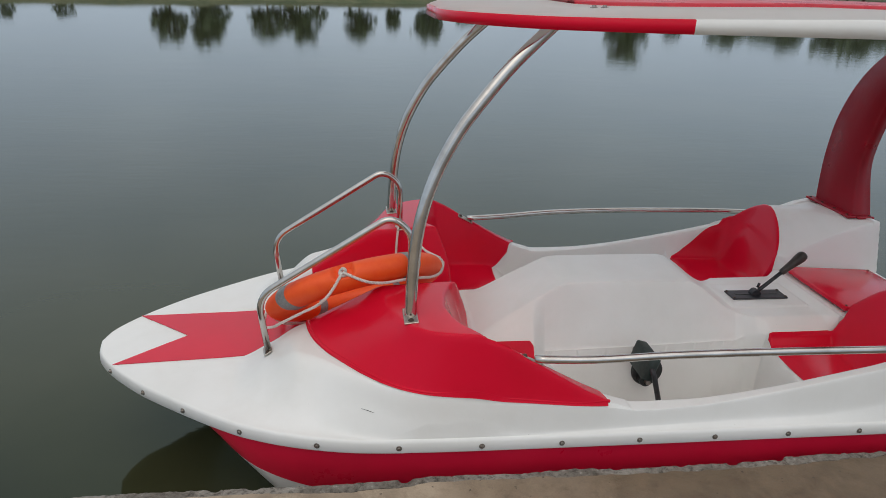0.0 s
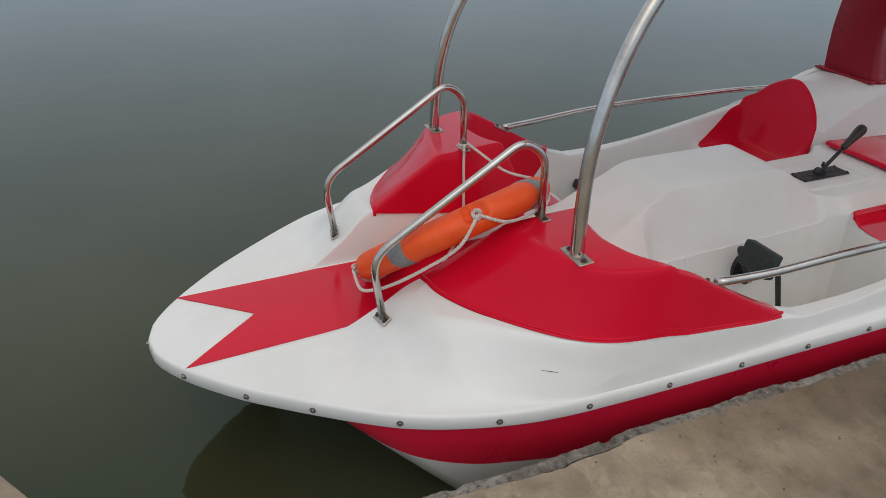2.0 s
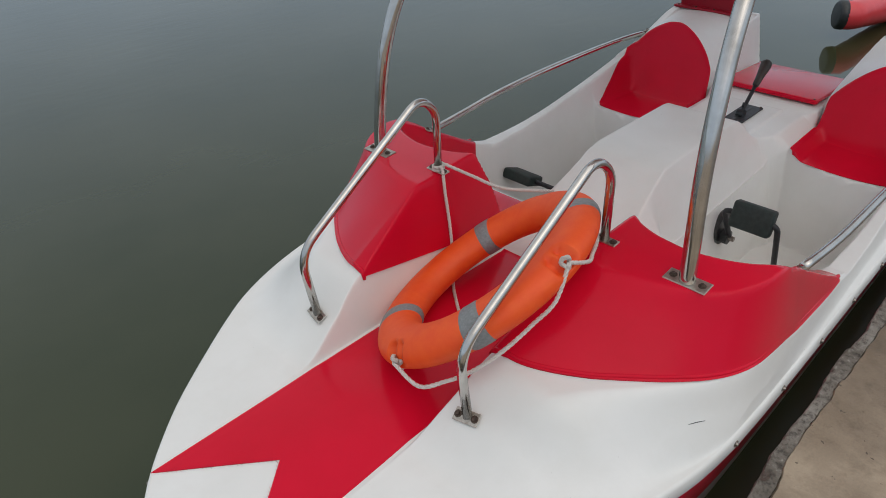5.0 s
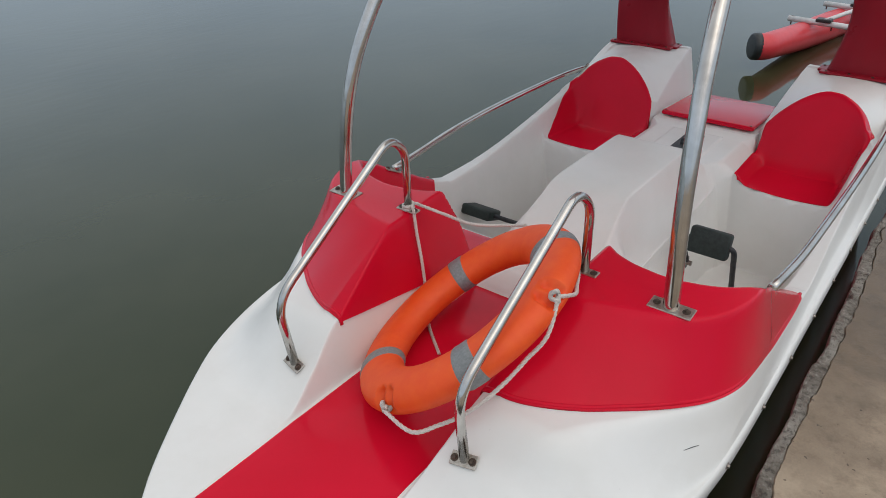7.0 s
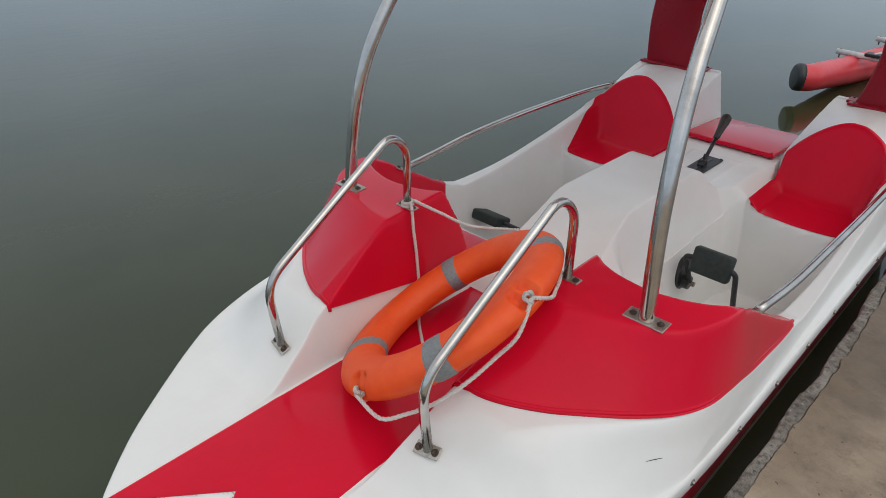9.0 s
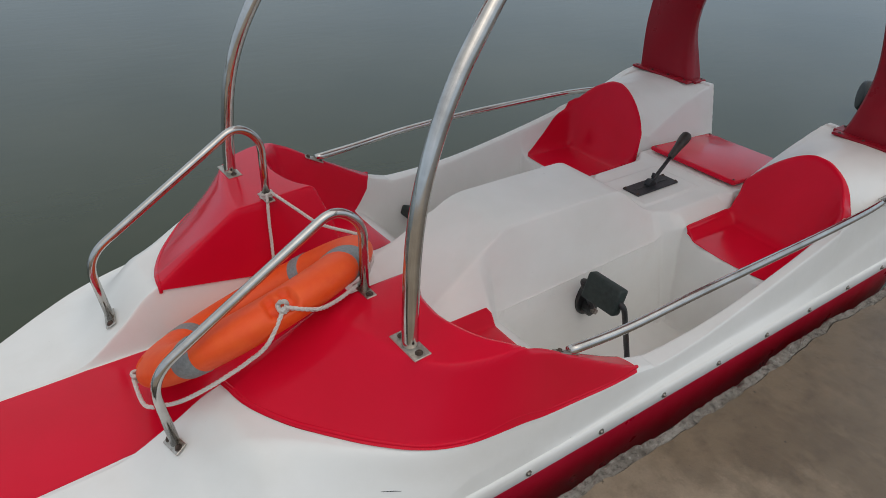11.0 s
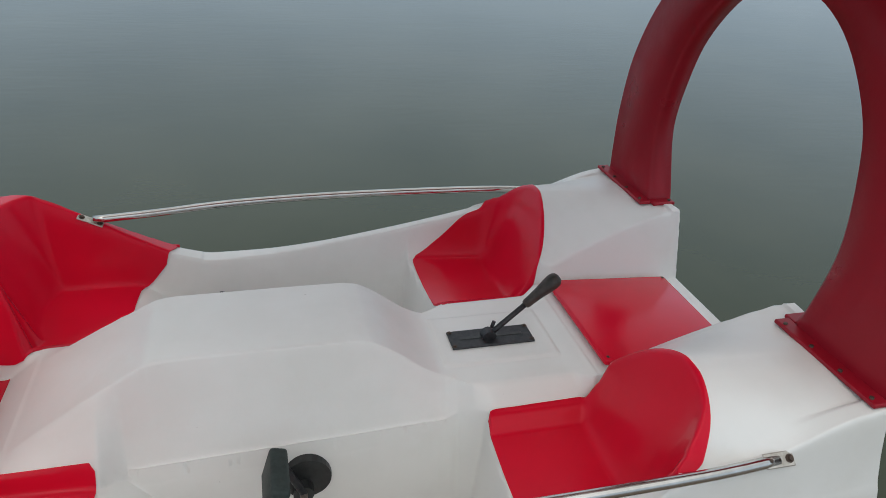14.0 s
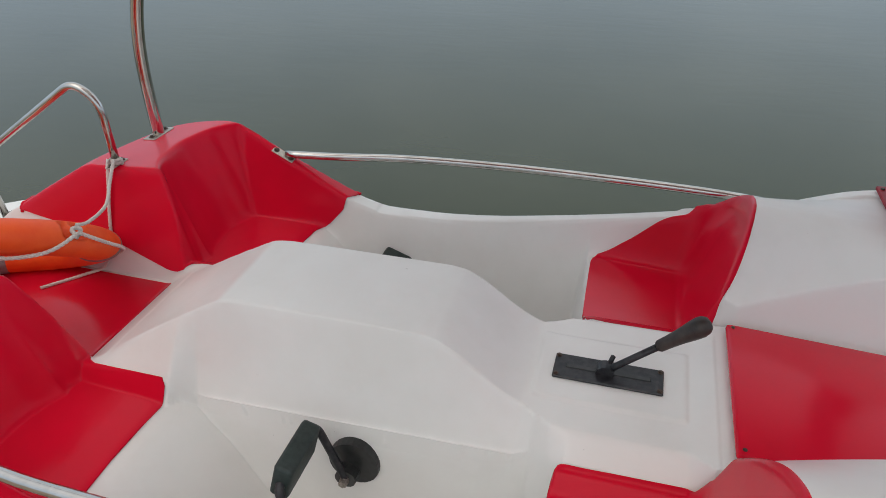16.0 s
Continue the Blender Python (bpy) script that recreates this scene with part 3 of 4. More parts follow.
def build_quay():
    rnd = np.random.RandomState(4)
    xs = np.concatenate([[-160.0, -60.0, -20.0, -8.0, -4.0], np.arange(-2.6, 9.0, 0.012), [10.0, 14.0, 30.0, 80.0, 200.0]])
    rows = [-160.0, -50.0, -20.0, -9.0, -4.0, -2.5, -1.8, -1.4, -1.15, -1.0]
    verts, faces = [], []

    def crack(q):
        """The ragged line where the slab ends and the mortar lip begins."""
        return quay_edge(q) - 0.050 + 0.020 * noise.noise((q * 2.7, 5, 0)) + 0.011 * noise.noise((q * 11, 5, 0)) + 0.004 * noise.noise((q * 43, 5, 0))

    edge = np.array([crack(q) for q in xs])
    for i, x in enumerate(xs):
        col = [(x, r, QUAY_Z + 0.004 * noise.noise((x * 2, r * 2, 0))) for r in rows if r < -0.92]
        col += [(x, edge[i], QUAY_Z + 0.003 * noise.noise((x * 9, 0, 3))), (x, edge[i] + 0.004, QUAY_Z - 0.012), (x, edge[i] + 0.03, QUAY_Z - 0.05), (x, edge[i] + 0.03, -1.2)]
        verts += col
    k = len(rows) + 4
    for i in range(len(xs) - 1):
        for j in range(k - 1):
            faces.append((i * k + j, (i + 1) * k + j, (i + 1) * k + j + 1, i * k + j + 1))
    ob = mesh_object("quay", verts, faces, CONCRETE, smooth=False)
    tagged(ob, "worn brown concrete quay with a broken edge beside the boat", "quay", kind="structure")
    # the crumbling cement lip along the edge, piece by piece
    x = -2.6
    while x < 8.9:
        ln = float(rnd.choice([rnd.uniform(0.10, 0.25), rnd.uniform(0.3, 0.6), rnd.uniform(0.5, 0.9)]))
        e0 = min(x + ln, 8.95)
        st = np.linspace(x - 0.003, e0 + 0.003, max(6, int(ln / 0.006)))
        v, f = [], []
        rise = float(rnd.uniform(-0.003, 0.003))
        set_back = -0.010 * float(rnd.uniform(0, 1)) ** 2
        k = 13
        for s in st:
            end = min(s - st[0], st[-1] - s)
            chip = 0.005 * max(0.0, 1 - end / 0.010) ** 2
            o = quay_edge(s) + 0.008 * noise.noise((s * 4.3, 1, 0)) + 0.004 * noise.noise((s * 13, 1, 0)) + 0.003 * noise.noise((s * 47, 1, 0)) + set_back - 0.008 - chip
            i0 = crack(s) - 0.004
            o = max(o, i0 + 0.034)
            zt = QUAY_Z - 0.004 + rise + 0.003 * noise.noise((s * 6, 2, 0)) - chip * 0.6
            joint = 0.010 * max(0.0, noise.noise((s * 3.7, 4, 6)) + 0.25) + 0.004 * max(0.0, noise.noise((s * 29, 4, 6)))
            v += [(s, i0 - 0.004, QUAY_Z - 0.03), (s, i0 + 0.003 + joint, zt - 2.5 * joint)]
            i0 += 0.005 + joint
            for j in range(k - 4):
                u = j / (k - 5)
                # chips broken out of the outer arris, small lumps of mortar on the flat
                gone = max(0.0, noise.noise((s * 17, 9, 2)) - 0.12) * 0.034 * max(0.0, u - 0.5) / 0.5
                lump = 0.0030 * noise.noise((s * 33, u * 3.0 + 3, 1)) + 0.0026 * noise.noise((s * 90, u * 8.0, 4))
                v.append((s + 0.002 * noise.noise((s * 80, u * 5, 7)), i0 + (o - i0) * u, zt + lump - gone - 0.003 * u ** 8))
            v += [(s, o + 0.004, zt - 0.022 + 0.004 * noise.noise((s * 31, 3, 3))), (s, o - 0.004, -0.3)]
        for i in range(len(st) - 1):
            for j in range(k - 1):
                f.append((i * k + j, (i + 1) * k + j, (i + 1) * k + j + 1, i * k + j + 1))
        f += [tuple(range(k - 1, -1, -1)), tuple((len(st) - 1) * k + j for j in range(k))]
        mesh_object("lip_piece", v, f, CEMENT, ob, smooth=False)
        x = e0
    # corner of the next landing
    bm = bmesh.new()
    ring = [(-1.36, -0.74), (-1.475, -0.572), (-1.60, -0.386), (-1.68, -0.32), (-2.2, -0.20), (-4.0, 0.10), (-4.0, -0.90), (-1.36, -0.90)]
    lo = [bm.verts.new((a, b, -1.0)) for a, b in ring]
    hi = [bm.verts.new((a, b, QUAY_Z + 0.006)) for a, b in ring]
    bm.faces.new(hi)
    for i in range(len(ring)):
        j = (i + 1) % len(ring)
        bm.faces.new((lo[i], lo[j], hi[j], hi[i]))
    ed = [e for e in bm.edges if e.verts[0].co.z > 0 and e.verts[1].co.z > 0]
    bmesh.ops.bevel(bm, geom=ed, offset=0.012, segments=2, affect="EDGES")
    ob = part("landing_corner", bm, CONCRETE, None)
    tagged(ob, "pitted light concrete landing corner above the water", "quay", kind="structure")
    loose = thing("rope", "white rope lying over the concrete landing corner", "rope")
    z = QUAY_Z + 0.015
    rope_part("strand", spline([(-1.488, -0.566, z - 0.02), (-1.462, -0.598, z), (-1.446, -0.640, z), (-1.436, -0.668, z + 0.004), (-1.402, -0.672, z), (-1.372, -0.716, z - 0.002), (-1.36, -0.80, z)], 0.005), 0.0085, loose)
    rope_part("strand", spline([(-1.70, -0.73, z), (-1.55, -0.705, z), (-1.46, -0.682, z + 0.002), (-1.43, -0.664, z + 0.012), (-1.415, -0.690, z), (-1.44, -0.76, z)], 0.005), 0.0085, loose)


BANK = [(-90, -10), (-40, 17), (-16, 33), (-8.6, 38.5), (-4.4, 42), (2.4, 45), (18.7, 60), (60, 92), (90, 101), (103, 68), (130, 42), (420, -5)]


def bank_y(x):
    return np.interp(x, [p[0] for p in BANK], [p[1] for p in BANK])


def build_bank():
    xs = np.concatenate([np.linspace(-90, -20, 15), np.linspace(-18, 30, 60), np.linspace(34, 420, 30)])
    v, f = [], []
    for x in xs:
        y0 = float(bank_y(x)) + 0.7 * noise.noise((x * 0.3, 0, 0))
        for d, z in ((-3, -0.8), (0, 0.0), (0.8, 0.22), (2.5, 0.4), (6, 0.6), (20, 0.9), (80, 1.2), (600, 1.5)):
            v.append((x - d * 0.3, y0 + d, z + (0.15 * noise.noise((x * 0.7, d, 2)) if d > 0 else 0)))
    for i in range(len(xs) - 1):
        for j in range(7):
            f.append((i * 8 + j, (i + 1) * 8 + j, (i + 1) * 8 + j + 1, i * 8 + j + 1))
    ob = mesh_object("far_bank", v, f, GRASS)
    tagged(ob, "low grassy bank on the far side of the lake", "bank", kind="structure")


def build_tree(x, y, height, spread, seed, bush=False):
    rnd = random.Random(seed)
    base = Vector((x, y, 0.25))
    if bush:
        tree = thing("bush", "low green bush at the edge of the far bank", "bush", base, "bushes on the far bank")
    else:
        tree = thing("tree", "green leafy tree on the far grassy bank", "tree", base, "trees on the far bank")
    v, f = [], []

    def add(line, r0, r1):
        a, b = tube(line, lambda u: r0 + (r1 - r0) * u, 6)
        o = len(v)
        v.extend(a)
        f.extend(tuple(i + o for i in q) for q in b)

    top = Vector((rnd.uniform(-0.2, 0.2), rnd.uniform(-0.2, 0.2), height * 0.75))
    add(spline([(0, 0, -0.4), (0.05, 0, height * 0.35), top], 0.4), 0.035 * height, 0.012 * height)
    for _ in range(6):
        s = Vector((0, 0, height * rnd.uniform(0.3, 0.6)))
        a = rnd.uniform(0, 6.28)
        e = s + Vector((math.cos(a) * spread * 0.7, math.sin(a) * spread * 0.7, height * rnd.uniform(0.1, 0.28)))
        add([s, (s + e) / 2 + Vector((0, 0, 0.1)), e], 0.014 * height, 0.005 * height)
    mesh_object("trunk", v, f, BARK, tree)
    v, f = [], []
    for _ in range(60):
        a, u, h = rnd.uniform(0, 6.28), math.sqrt(rnd.random()), rnd.uniform(0.25, 1.0)
        r = spread * u * (1.15 - abs(h - 0.55))
        c = Vector((math.cos(a) * r, math.sin(a) * r, height * h))
        for _ in range(14):
            o = c + Vector((rnd.gauss(0, 0.13), rnd.gauss(0, 0.13), rnd.gauss(0, 0.10))) * (height * 0.45)
            d = Vector((rnd.uniform(-1, 1), rnd.uniform(-1, 1), rnd.uniform(-0.7, 0.4))).normalized()
            w = d.orthogonal().normalized() * 0.055 * height * rnd.uniform(0.6, 1.2)
            d = d * 0.09 * height * rnd.uniform(0.6, 1.3)
            i = len(v)
            v += [o - d, o + w, o + d, o - w]
            f.append((i, i + 1, i + 2, i + 3))
    mesh_object("crown", v, f, LEAF, tree, smooth=False)


# ---------- the pedal boat ----------
def sign_poly(poly, s):
    return [(x, y * s) for x, y in (poly if s > 0 else poly[::-1])]


def smooth_outline(points, step=0.012):
    return [(q.x, q.y) for q in spline([(x, y, 0) for x, y in points], step)]


def build_deck(boat):
    xs = [-1.1949, -1.1935, -1.191, -1.187, -1.18, -1.172]
    while xs[-1] < 2.459:
        xs.append(min(xs[-1] + (0.0035 if 2.30 < xs[-1] else 0.007), 2.459))
    xs = np.array(xs)
    vs = np.linspace(-1, 1, 271)
    fine = np.linspace(0.915, 0.998, 60)
    flank = np.linspace(0.25, 0.36, 56)
    vs = np.unique(np.concatenate([vs, fine, -fine, flank, -flank]))
    w = rim_width(xs)
    X = np.repeat(xs[:, None], len(vs), 1)
    Y = w[:, None] * vs[None, :]
    Z = deck_height(X, Y)
    nx, ny = X.shape
    # the moulding lies a little under the coloured skins
    under = np.zeros(X.shape, bool)
    for poly in SKINS:
        m = inside(poly, X, Y)
        for _ in range(2):
            e = m.copy()
            e[1:, :] &= m[:-1, :]
            e[:-1, :] &= m[1:, :]
            e[:, 1:] &= m[:, :-1]
            e[:, :-1] &= m[:, 1:]
            m = e
        under |= m
    N = deck_normal(X, Y, 0.004)
    X, Y, Z = (c - np.where(under, 0.006, 0.0) * N[..., i] for i, c in enumerate((X, Y, Z)))
    verts = list(zip(X.ravel(), Y.ravel(), Z.ravel()))
    idx = np.arange(nx * ny).reshape(nx, ny)
    faces = [tuple(q) for q in np.stack([idx[:-1, :-1], idx[1:, :-1], idx[1:, 1:], idx[:-1, 1:]], -1).reshape(-1, 4)]
    deck = mesh_object("deck", verts, faces, WHITE, boat, "moulded white gelcoat deck with cockpit and seats")
    if len(deck.data.vertices) == len(verts):
        deck.data.normals_split_custom_set_from_vertices([tuple(q) for q in N.reshape(-1, 3)])
    # rolled rim round the deck
    loop = [(x, -float(rim_width(x))) for x in xs[::-1][::2]] + [(x, float(rim_width(x))) for x in xs[::2]]
    across = [(2.459 + 0.004 * (1 - u * u), u * 0.73) for u in np.linspace(-1, 0, 12)]
    loop = [(x, y) for x, y in across[::-1]] + loop + [(x, -y) for x, y in across]
    loop = [p for i, p in enumerate(loop) if i == 0 or (Vector(p) - Vector(loop[i - 1])).length > 1e-4]
    v, f = [], []
    m = len(loop)
    for i, (x, y) in enumerate(loop):
        a, b = Vector(loop[max(i - 1, 0)]), Vector(loop[min(i + 1, m - 1)])
        t = (b - a).normalized()
        o = Vector((-t.y, t.x))
        o = -o if o.dot(Vector((x + 0.4 if x < 0.3 else (0.8 if x > 2.43 else 0.001), y))) < 0 else o
        zt = float(rim_top(x))
        for d, dz in ((-0.002, -0.0008), (0.0, 0.0), (0.006, -0.004), (0.009, -0.012), (0.011, -0.045), (0.008, -0.049), (-0.03, -0.049)):
            v.append((x + o.x * d, y + o.y * d, zt + dz))
    for i in range(m - 1):
        for j in range(6):
            f.append((i * 7 + j, (i + 1) * 7 + j, (i + 1) * 7 + j + 1, i * 7 + j + 1))
    mesh_object("rim", v, f, WHITE, boat, "rolled white rim of the deck")
    # added dark strip between the rim and the hull; its colour stands for shade
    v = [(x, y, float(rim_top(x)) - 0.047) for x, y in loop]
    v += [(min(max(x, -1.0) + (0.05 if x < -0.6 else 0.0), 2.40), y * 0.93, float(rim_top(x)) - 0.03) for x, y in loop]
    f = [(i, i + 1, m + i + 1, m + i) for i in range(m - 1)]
    mesh_object("rim_shade_strip", v, f, UNDER_RIM_SHADE, boat, "added dark strip standing in for the shade under the rim")


def paint_line(x):
    """Height of the seam between the red side and the white bottom; it climbs to the rim at the nose."""
    x = np.asarray(x, float)
    return 0.165 + 0.20 * np.clip((-0.28 - x) / 0.56, 0, 1) ** 1.8 - 0.09 * sstep((x + 0.28) / 0.6)


def build_hull(boat):
    def nose(z):
        return -0.86 + (0.335 - z) * 0.85

    def ring(level):
        tip = 0.3
        for _ in range(25):
            tip = 0.5 * tip + 0.5 * float(level(nose(tip)))
        xs = nose(tip) + (2.41 - nose(tip)) * np.linspace(0, 1, 120) ** 2.2
        z = level(xs)
        front = 0.573 * np.sqrt(np.maximum(xs - nose(z), 0) / 0.17)
        side = rim_width(xs) - 0.010 - 0.16 * np.maximum(0.0, 0.33 - z)
        w = np.maximum(smin(front, side, 0.05), 0.0)
        w[0] = 0.0
        return [(float(x), float(y), float(h)) for x, y, h in zip(xs, w, z)]

    def band(name, levels, material, label):
        v, f = [], []
        rows = [ring(q) for q in levels]
        n = len(rows[0])
        for r in rows:
            v += [(x, -y, z) for x, y, z in r[::-1]] + r
        k = 2 * n
        for i in range(len(rows) - 1):
            for j in range(k - 1):
                f.append((i * k + j, i * k + j + 1, (i + 1) * k + j + 1, (i + 1) * k + j))
            f.append((i * k + k - 1, i * k, (i + 1) * k, (i + 1) * k + k - 1))
        mesh_object(name, v, f, material, boat, label)

    def between(a, u):
        return lambda x: (1 - u) * 0.370 + u * np.minimum(a(x), 0.369)

    def below(u):
        return lambda x: (1 - u) * np.minimum(paint_line(x), 0.369) + u * -0.12

    band("hull_side", [between(paint_line, u) for u in (0.0, 0.35, 0.7, 1.0)], HULL_RED, "dark red painted upper hull")
    band("hull_bottom", [below(u) for u in (0.0, 0.2, 0.4, 0.6, 0.8, 1.0)], WHITE, "white lower hull at the waterline")


POD_EDGE = [(-0.367, 0.252), (-0.355, 0.320), (-0.335, 0.380), (-0.300, 0.450), (-0.254, 0.519), (-0.165, 0.628), (-0.07, 0.706), (0.03, 0.747), (0.137, 0.7585), (0.25, 0.762), (0.36, 0.763), (0.53, 0.761), (0.655, 0.757)]


def build_paint(boat):
    stripe = [(-1.100, 0.205), (-0.862, 0.0), (-1.100, -0.205), (-0.62, -0.196), (0.222, -0.192), (0.222, 0.192), (-0.62, 0.196)]
    skin("bow_stripe", stripe, RED, boat, "red arrow-tailed stripe along the foredeck")
    for s in (-1, 1):
        pod = smooth_outline(POD_EDGE) + [(0.650, 0.735), (0.634, 0.705), (0.617, 0.687), (0.560, 0.668), (0.540, 0.658), (0.529, 0.63), (0.523, 0.56), (0.520, 0.48), (0.522, 0.36), (0.526, 0.290), (0.524, 0.262), (0.513, 0.251), (0.31, 0.250), (0.285, 0.242), (0.268, 0.229), (0.260, 0.219), (0.24, 0.217), (0.20, 0.219), (-0.004, 0.238)]
        if s < 0:
            skin("scuff_mark", [(-0.166, -0.7035), (-0.143, -0.7151), (-0.124, -0.7250), (-0.124, -0.7254), (-0.143, -0.7161), (-0.166, -0.7040)], BLACK, boat, "thin dark scratch on the side deck", 0.05, 0.0012)
        cover = skin("pod_cover", sign_poly(pod, s), RED, boat, "glossy red raised pod running into the footwell", cell=0.005, lift=0.006)
        lip = [on_deck(x, y * s, 0.005) for x, y in smooth_outline([(x + 0.006, y - 0.004) for x, y in POD_EDGE])]
        tube_part("rolled_lip", spline(lip, 0.02), 0.0058, RED, cover, "", 8)
        arc = smooth_outline([(1.822, 0.264), (1.848, 0.268), (1.872, 0.283), (1.895, 0.318), (1.914, 0.375), (1.927, 0.44), (1.934, 0.50), (1.934, 0.555), (1.926, 0.605), (1.909, 0.650), (1.889, 0.683), (1.868, 0.705), (1.843, 0.717)], 0.006)
        seat = [(1.524, 0.32), (1.527, 0.287), (1.537, 0.268), (1.65, 0.265), (1.79, 0.263)] + arc + [(1.80, 0.709), (1.7, 0.696), (1.6, 0.682), (1.53, 0.668), (1.516, 0.655), (1.514, 0.63)]
        skin("seat", sign_poly(seat, s), RED, boat, "red bucket seat with a rounded backrest", cell=0.006, lift=0.005)


def bolt(parent, at, normal, r=0.007, name="bolt", material=None):
    bm = disc_bm(r * 1.5, 0.002, 10)
    b2 = disc_bm(r, r * 0.9, 6, Matrix.Translation((0, 0, r * 0.5)), r * 0.25)
    me = bpy.data.meshes.new("tmp")
    b2.to_mesh(me)
    b2.free()
    bm.from_mesh(me)
    bpy.data.meshes.remove(me)
    q = Vector(normal).normalized().to_track_quat("Z", "Y").to_matrix().to_4x4()
    bmesh.ops.transform(bm, matrix=Matrix.Translation(at) @ q, verts=bm.verts)
    return part(name, bm, material or BOLT, parent)


def foot_plate(parent, at, normal, size, axis=(0, 1, 0)):
    """A small steel plate with its bolts, on which a tube stands; its long side lies along the axis."""
    n = Vector(normal).normalized()
    a = Vector(axis)
    a = (a - n * a.dot(n)).normalized()
    q = Matrix((a, n.cross(a), n)).transposed().to_4x4()
    m = Matrix.Translation(Vector(at) + n * 0.007) @ q
    part("foot_plate", box_bm((*size, 0.005), 0.0015, 1, m), PLATE, parent)
    for s in (-1, 1):
        bolt(parent, m @ Vector((s * size[0] * 0.34, 0, 0.003)), n, 0.0068, "plate_bolt", RUST)


def build_rails(boat):
    for s in (-1, 1):
        # canopy pole
        zs = [0.735, 0.85, 0.98, 1.08, 1.18, 1.27, 1.36, 1.43, 1.55, 1.64, 1.712]
        xs = [0.000, 0.002, 0.011, 0.026, 0.054, 0.092, 0.142, 0.193, 0.293, 0.384, 0.462]
        ys = [0.564, 0.558, 0.548, 0.540, 0.530, 0.518, 0.505, 0.493, 0.468, 0.448, 0.435]
        line = spline([(x, s * y, z) for x, y, z in zip(xs, ys, zs)], 0.03)
        pole = tube_part("canopy_pole", line, 0.0205, STEEL, boat, "curved polished steel canopy pole", 18)
        base = on_deck(0.0, s * 0.565)
        foot_plate(pole, base, deck_normal(0.0, s * 0.565), (0.112, 0.048))
        # bow rail
        f0, r0 = on_deck(-0.505, s * 0.300), on_deck(0.024, s * 0.312)
        line = rounded([f0, (-0.535, s * 0.301, 0.700), (-0.055, s * 0.307, 1.012), (0.020, s * 0.312, 0.955), r0], 0.075, 9)
        rail = tube_part("bow_rail", line, 0.0125, STEEL, boat, "bent polished steel bow rail", 14)
        foot_plate(rail, f0, deck_normal(-0.505, s * 0.300), (0.070, 0.034), (0.25, s, 0))
        foot_plate(rail, r0, deck_normal(0.024, s * 0.312), (0.078, 0.030))
        # side rail
        a, b = on_deck(0.400, s * 0.712), on_deck(2.036, s * 0.741)
        a, b = a + Vector((0, 0, 0.014)), b + Vector((0, 0, 0.002))
        line = spline([a, (0.60, s * 0.733, 0.660), (0.85, s * 0.747, 0.677), (1.2, s * 0.757, 0.686), (1.6, s * 0.760, 0.686), (1.87, s * 0.755, 0.683), b], 0.05)
        rail = tube_part("side_rail", line, 0.0135, STEEL, boat, "long bowed polished steel side rail", 14)
        foot_plate(rail, a - Vector((0.012, 0, 0.008)), (0.44, -s * 0.22, 0.87), (0.085, 0.030), (1, 0, -0.5))
        foot_plate(rail, b, (0, s * 0.62, 0.78), (0.075, 0.034), (1, 0, 0))


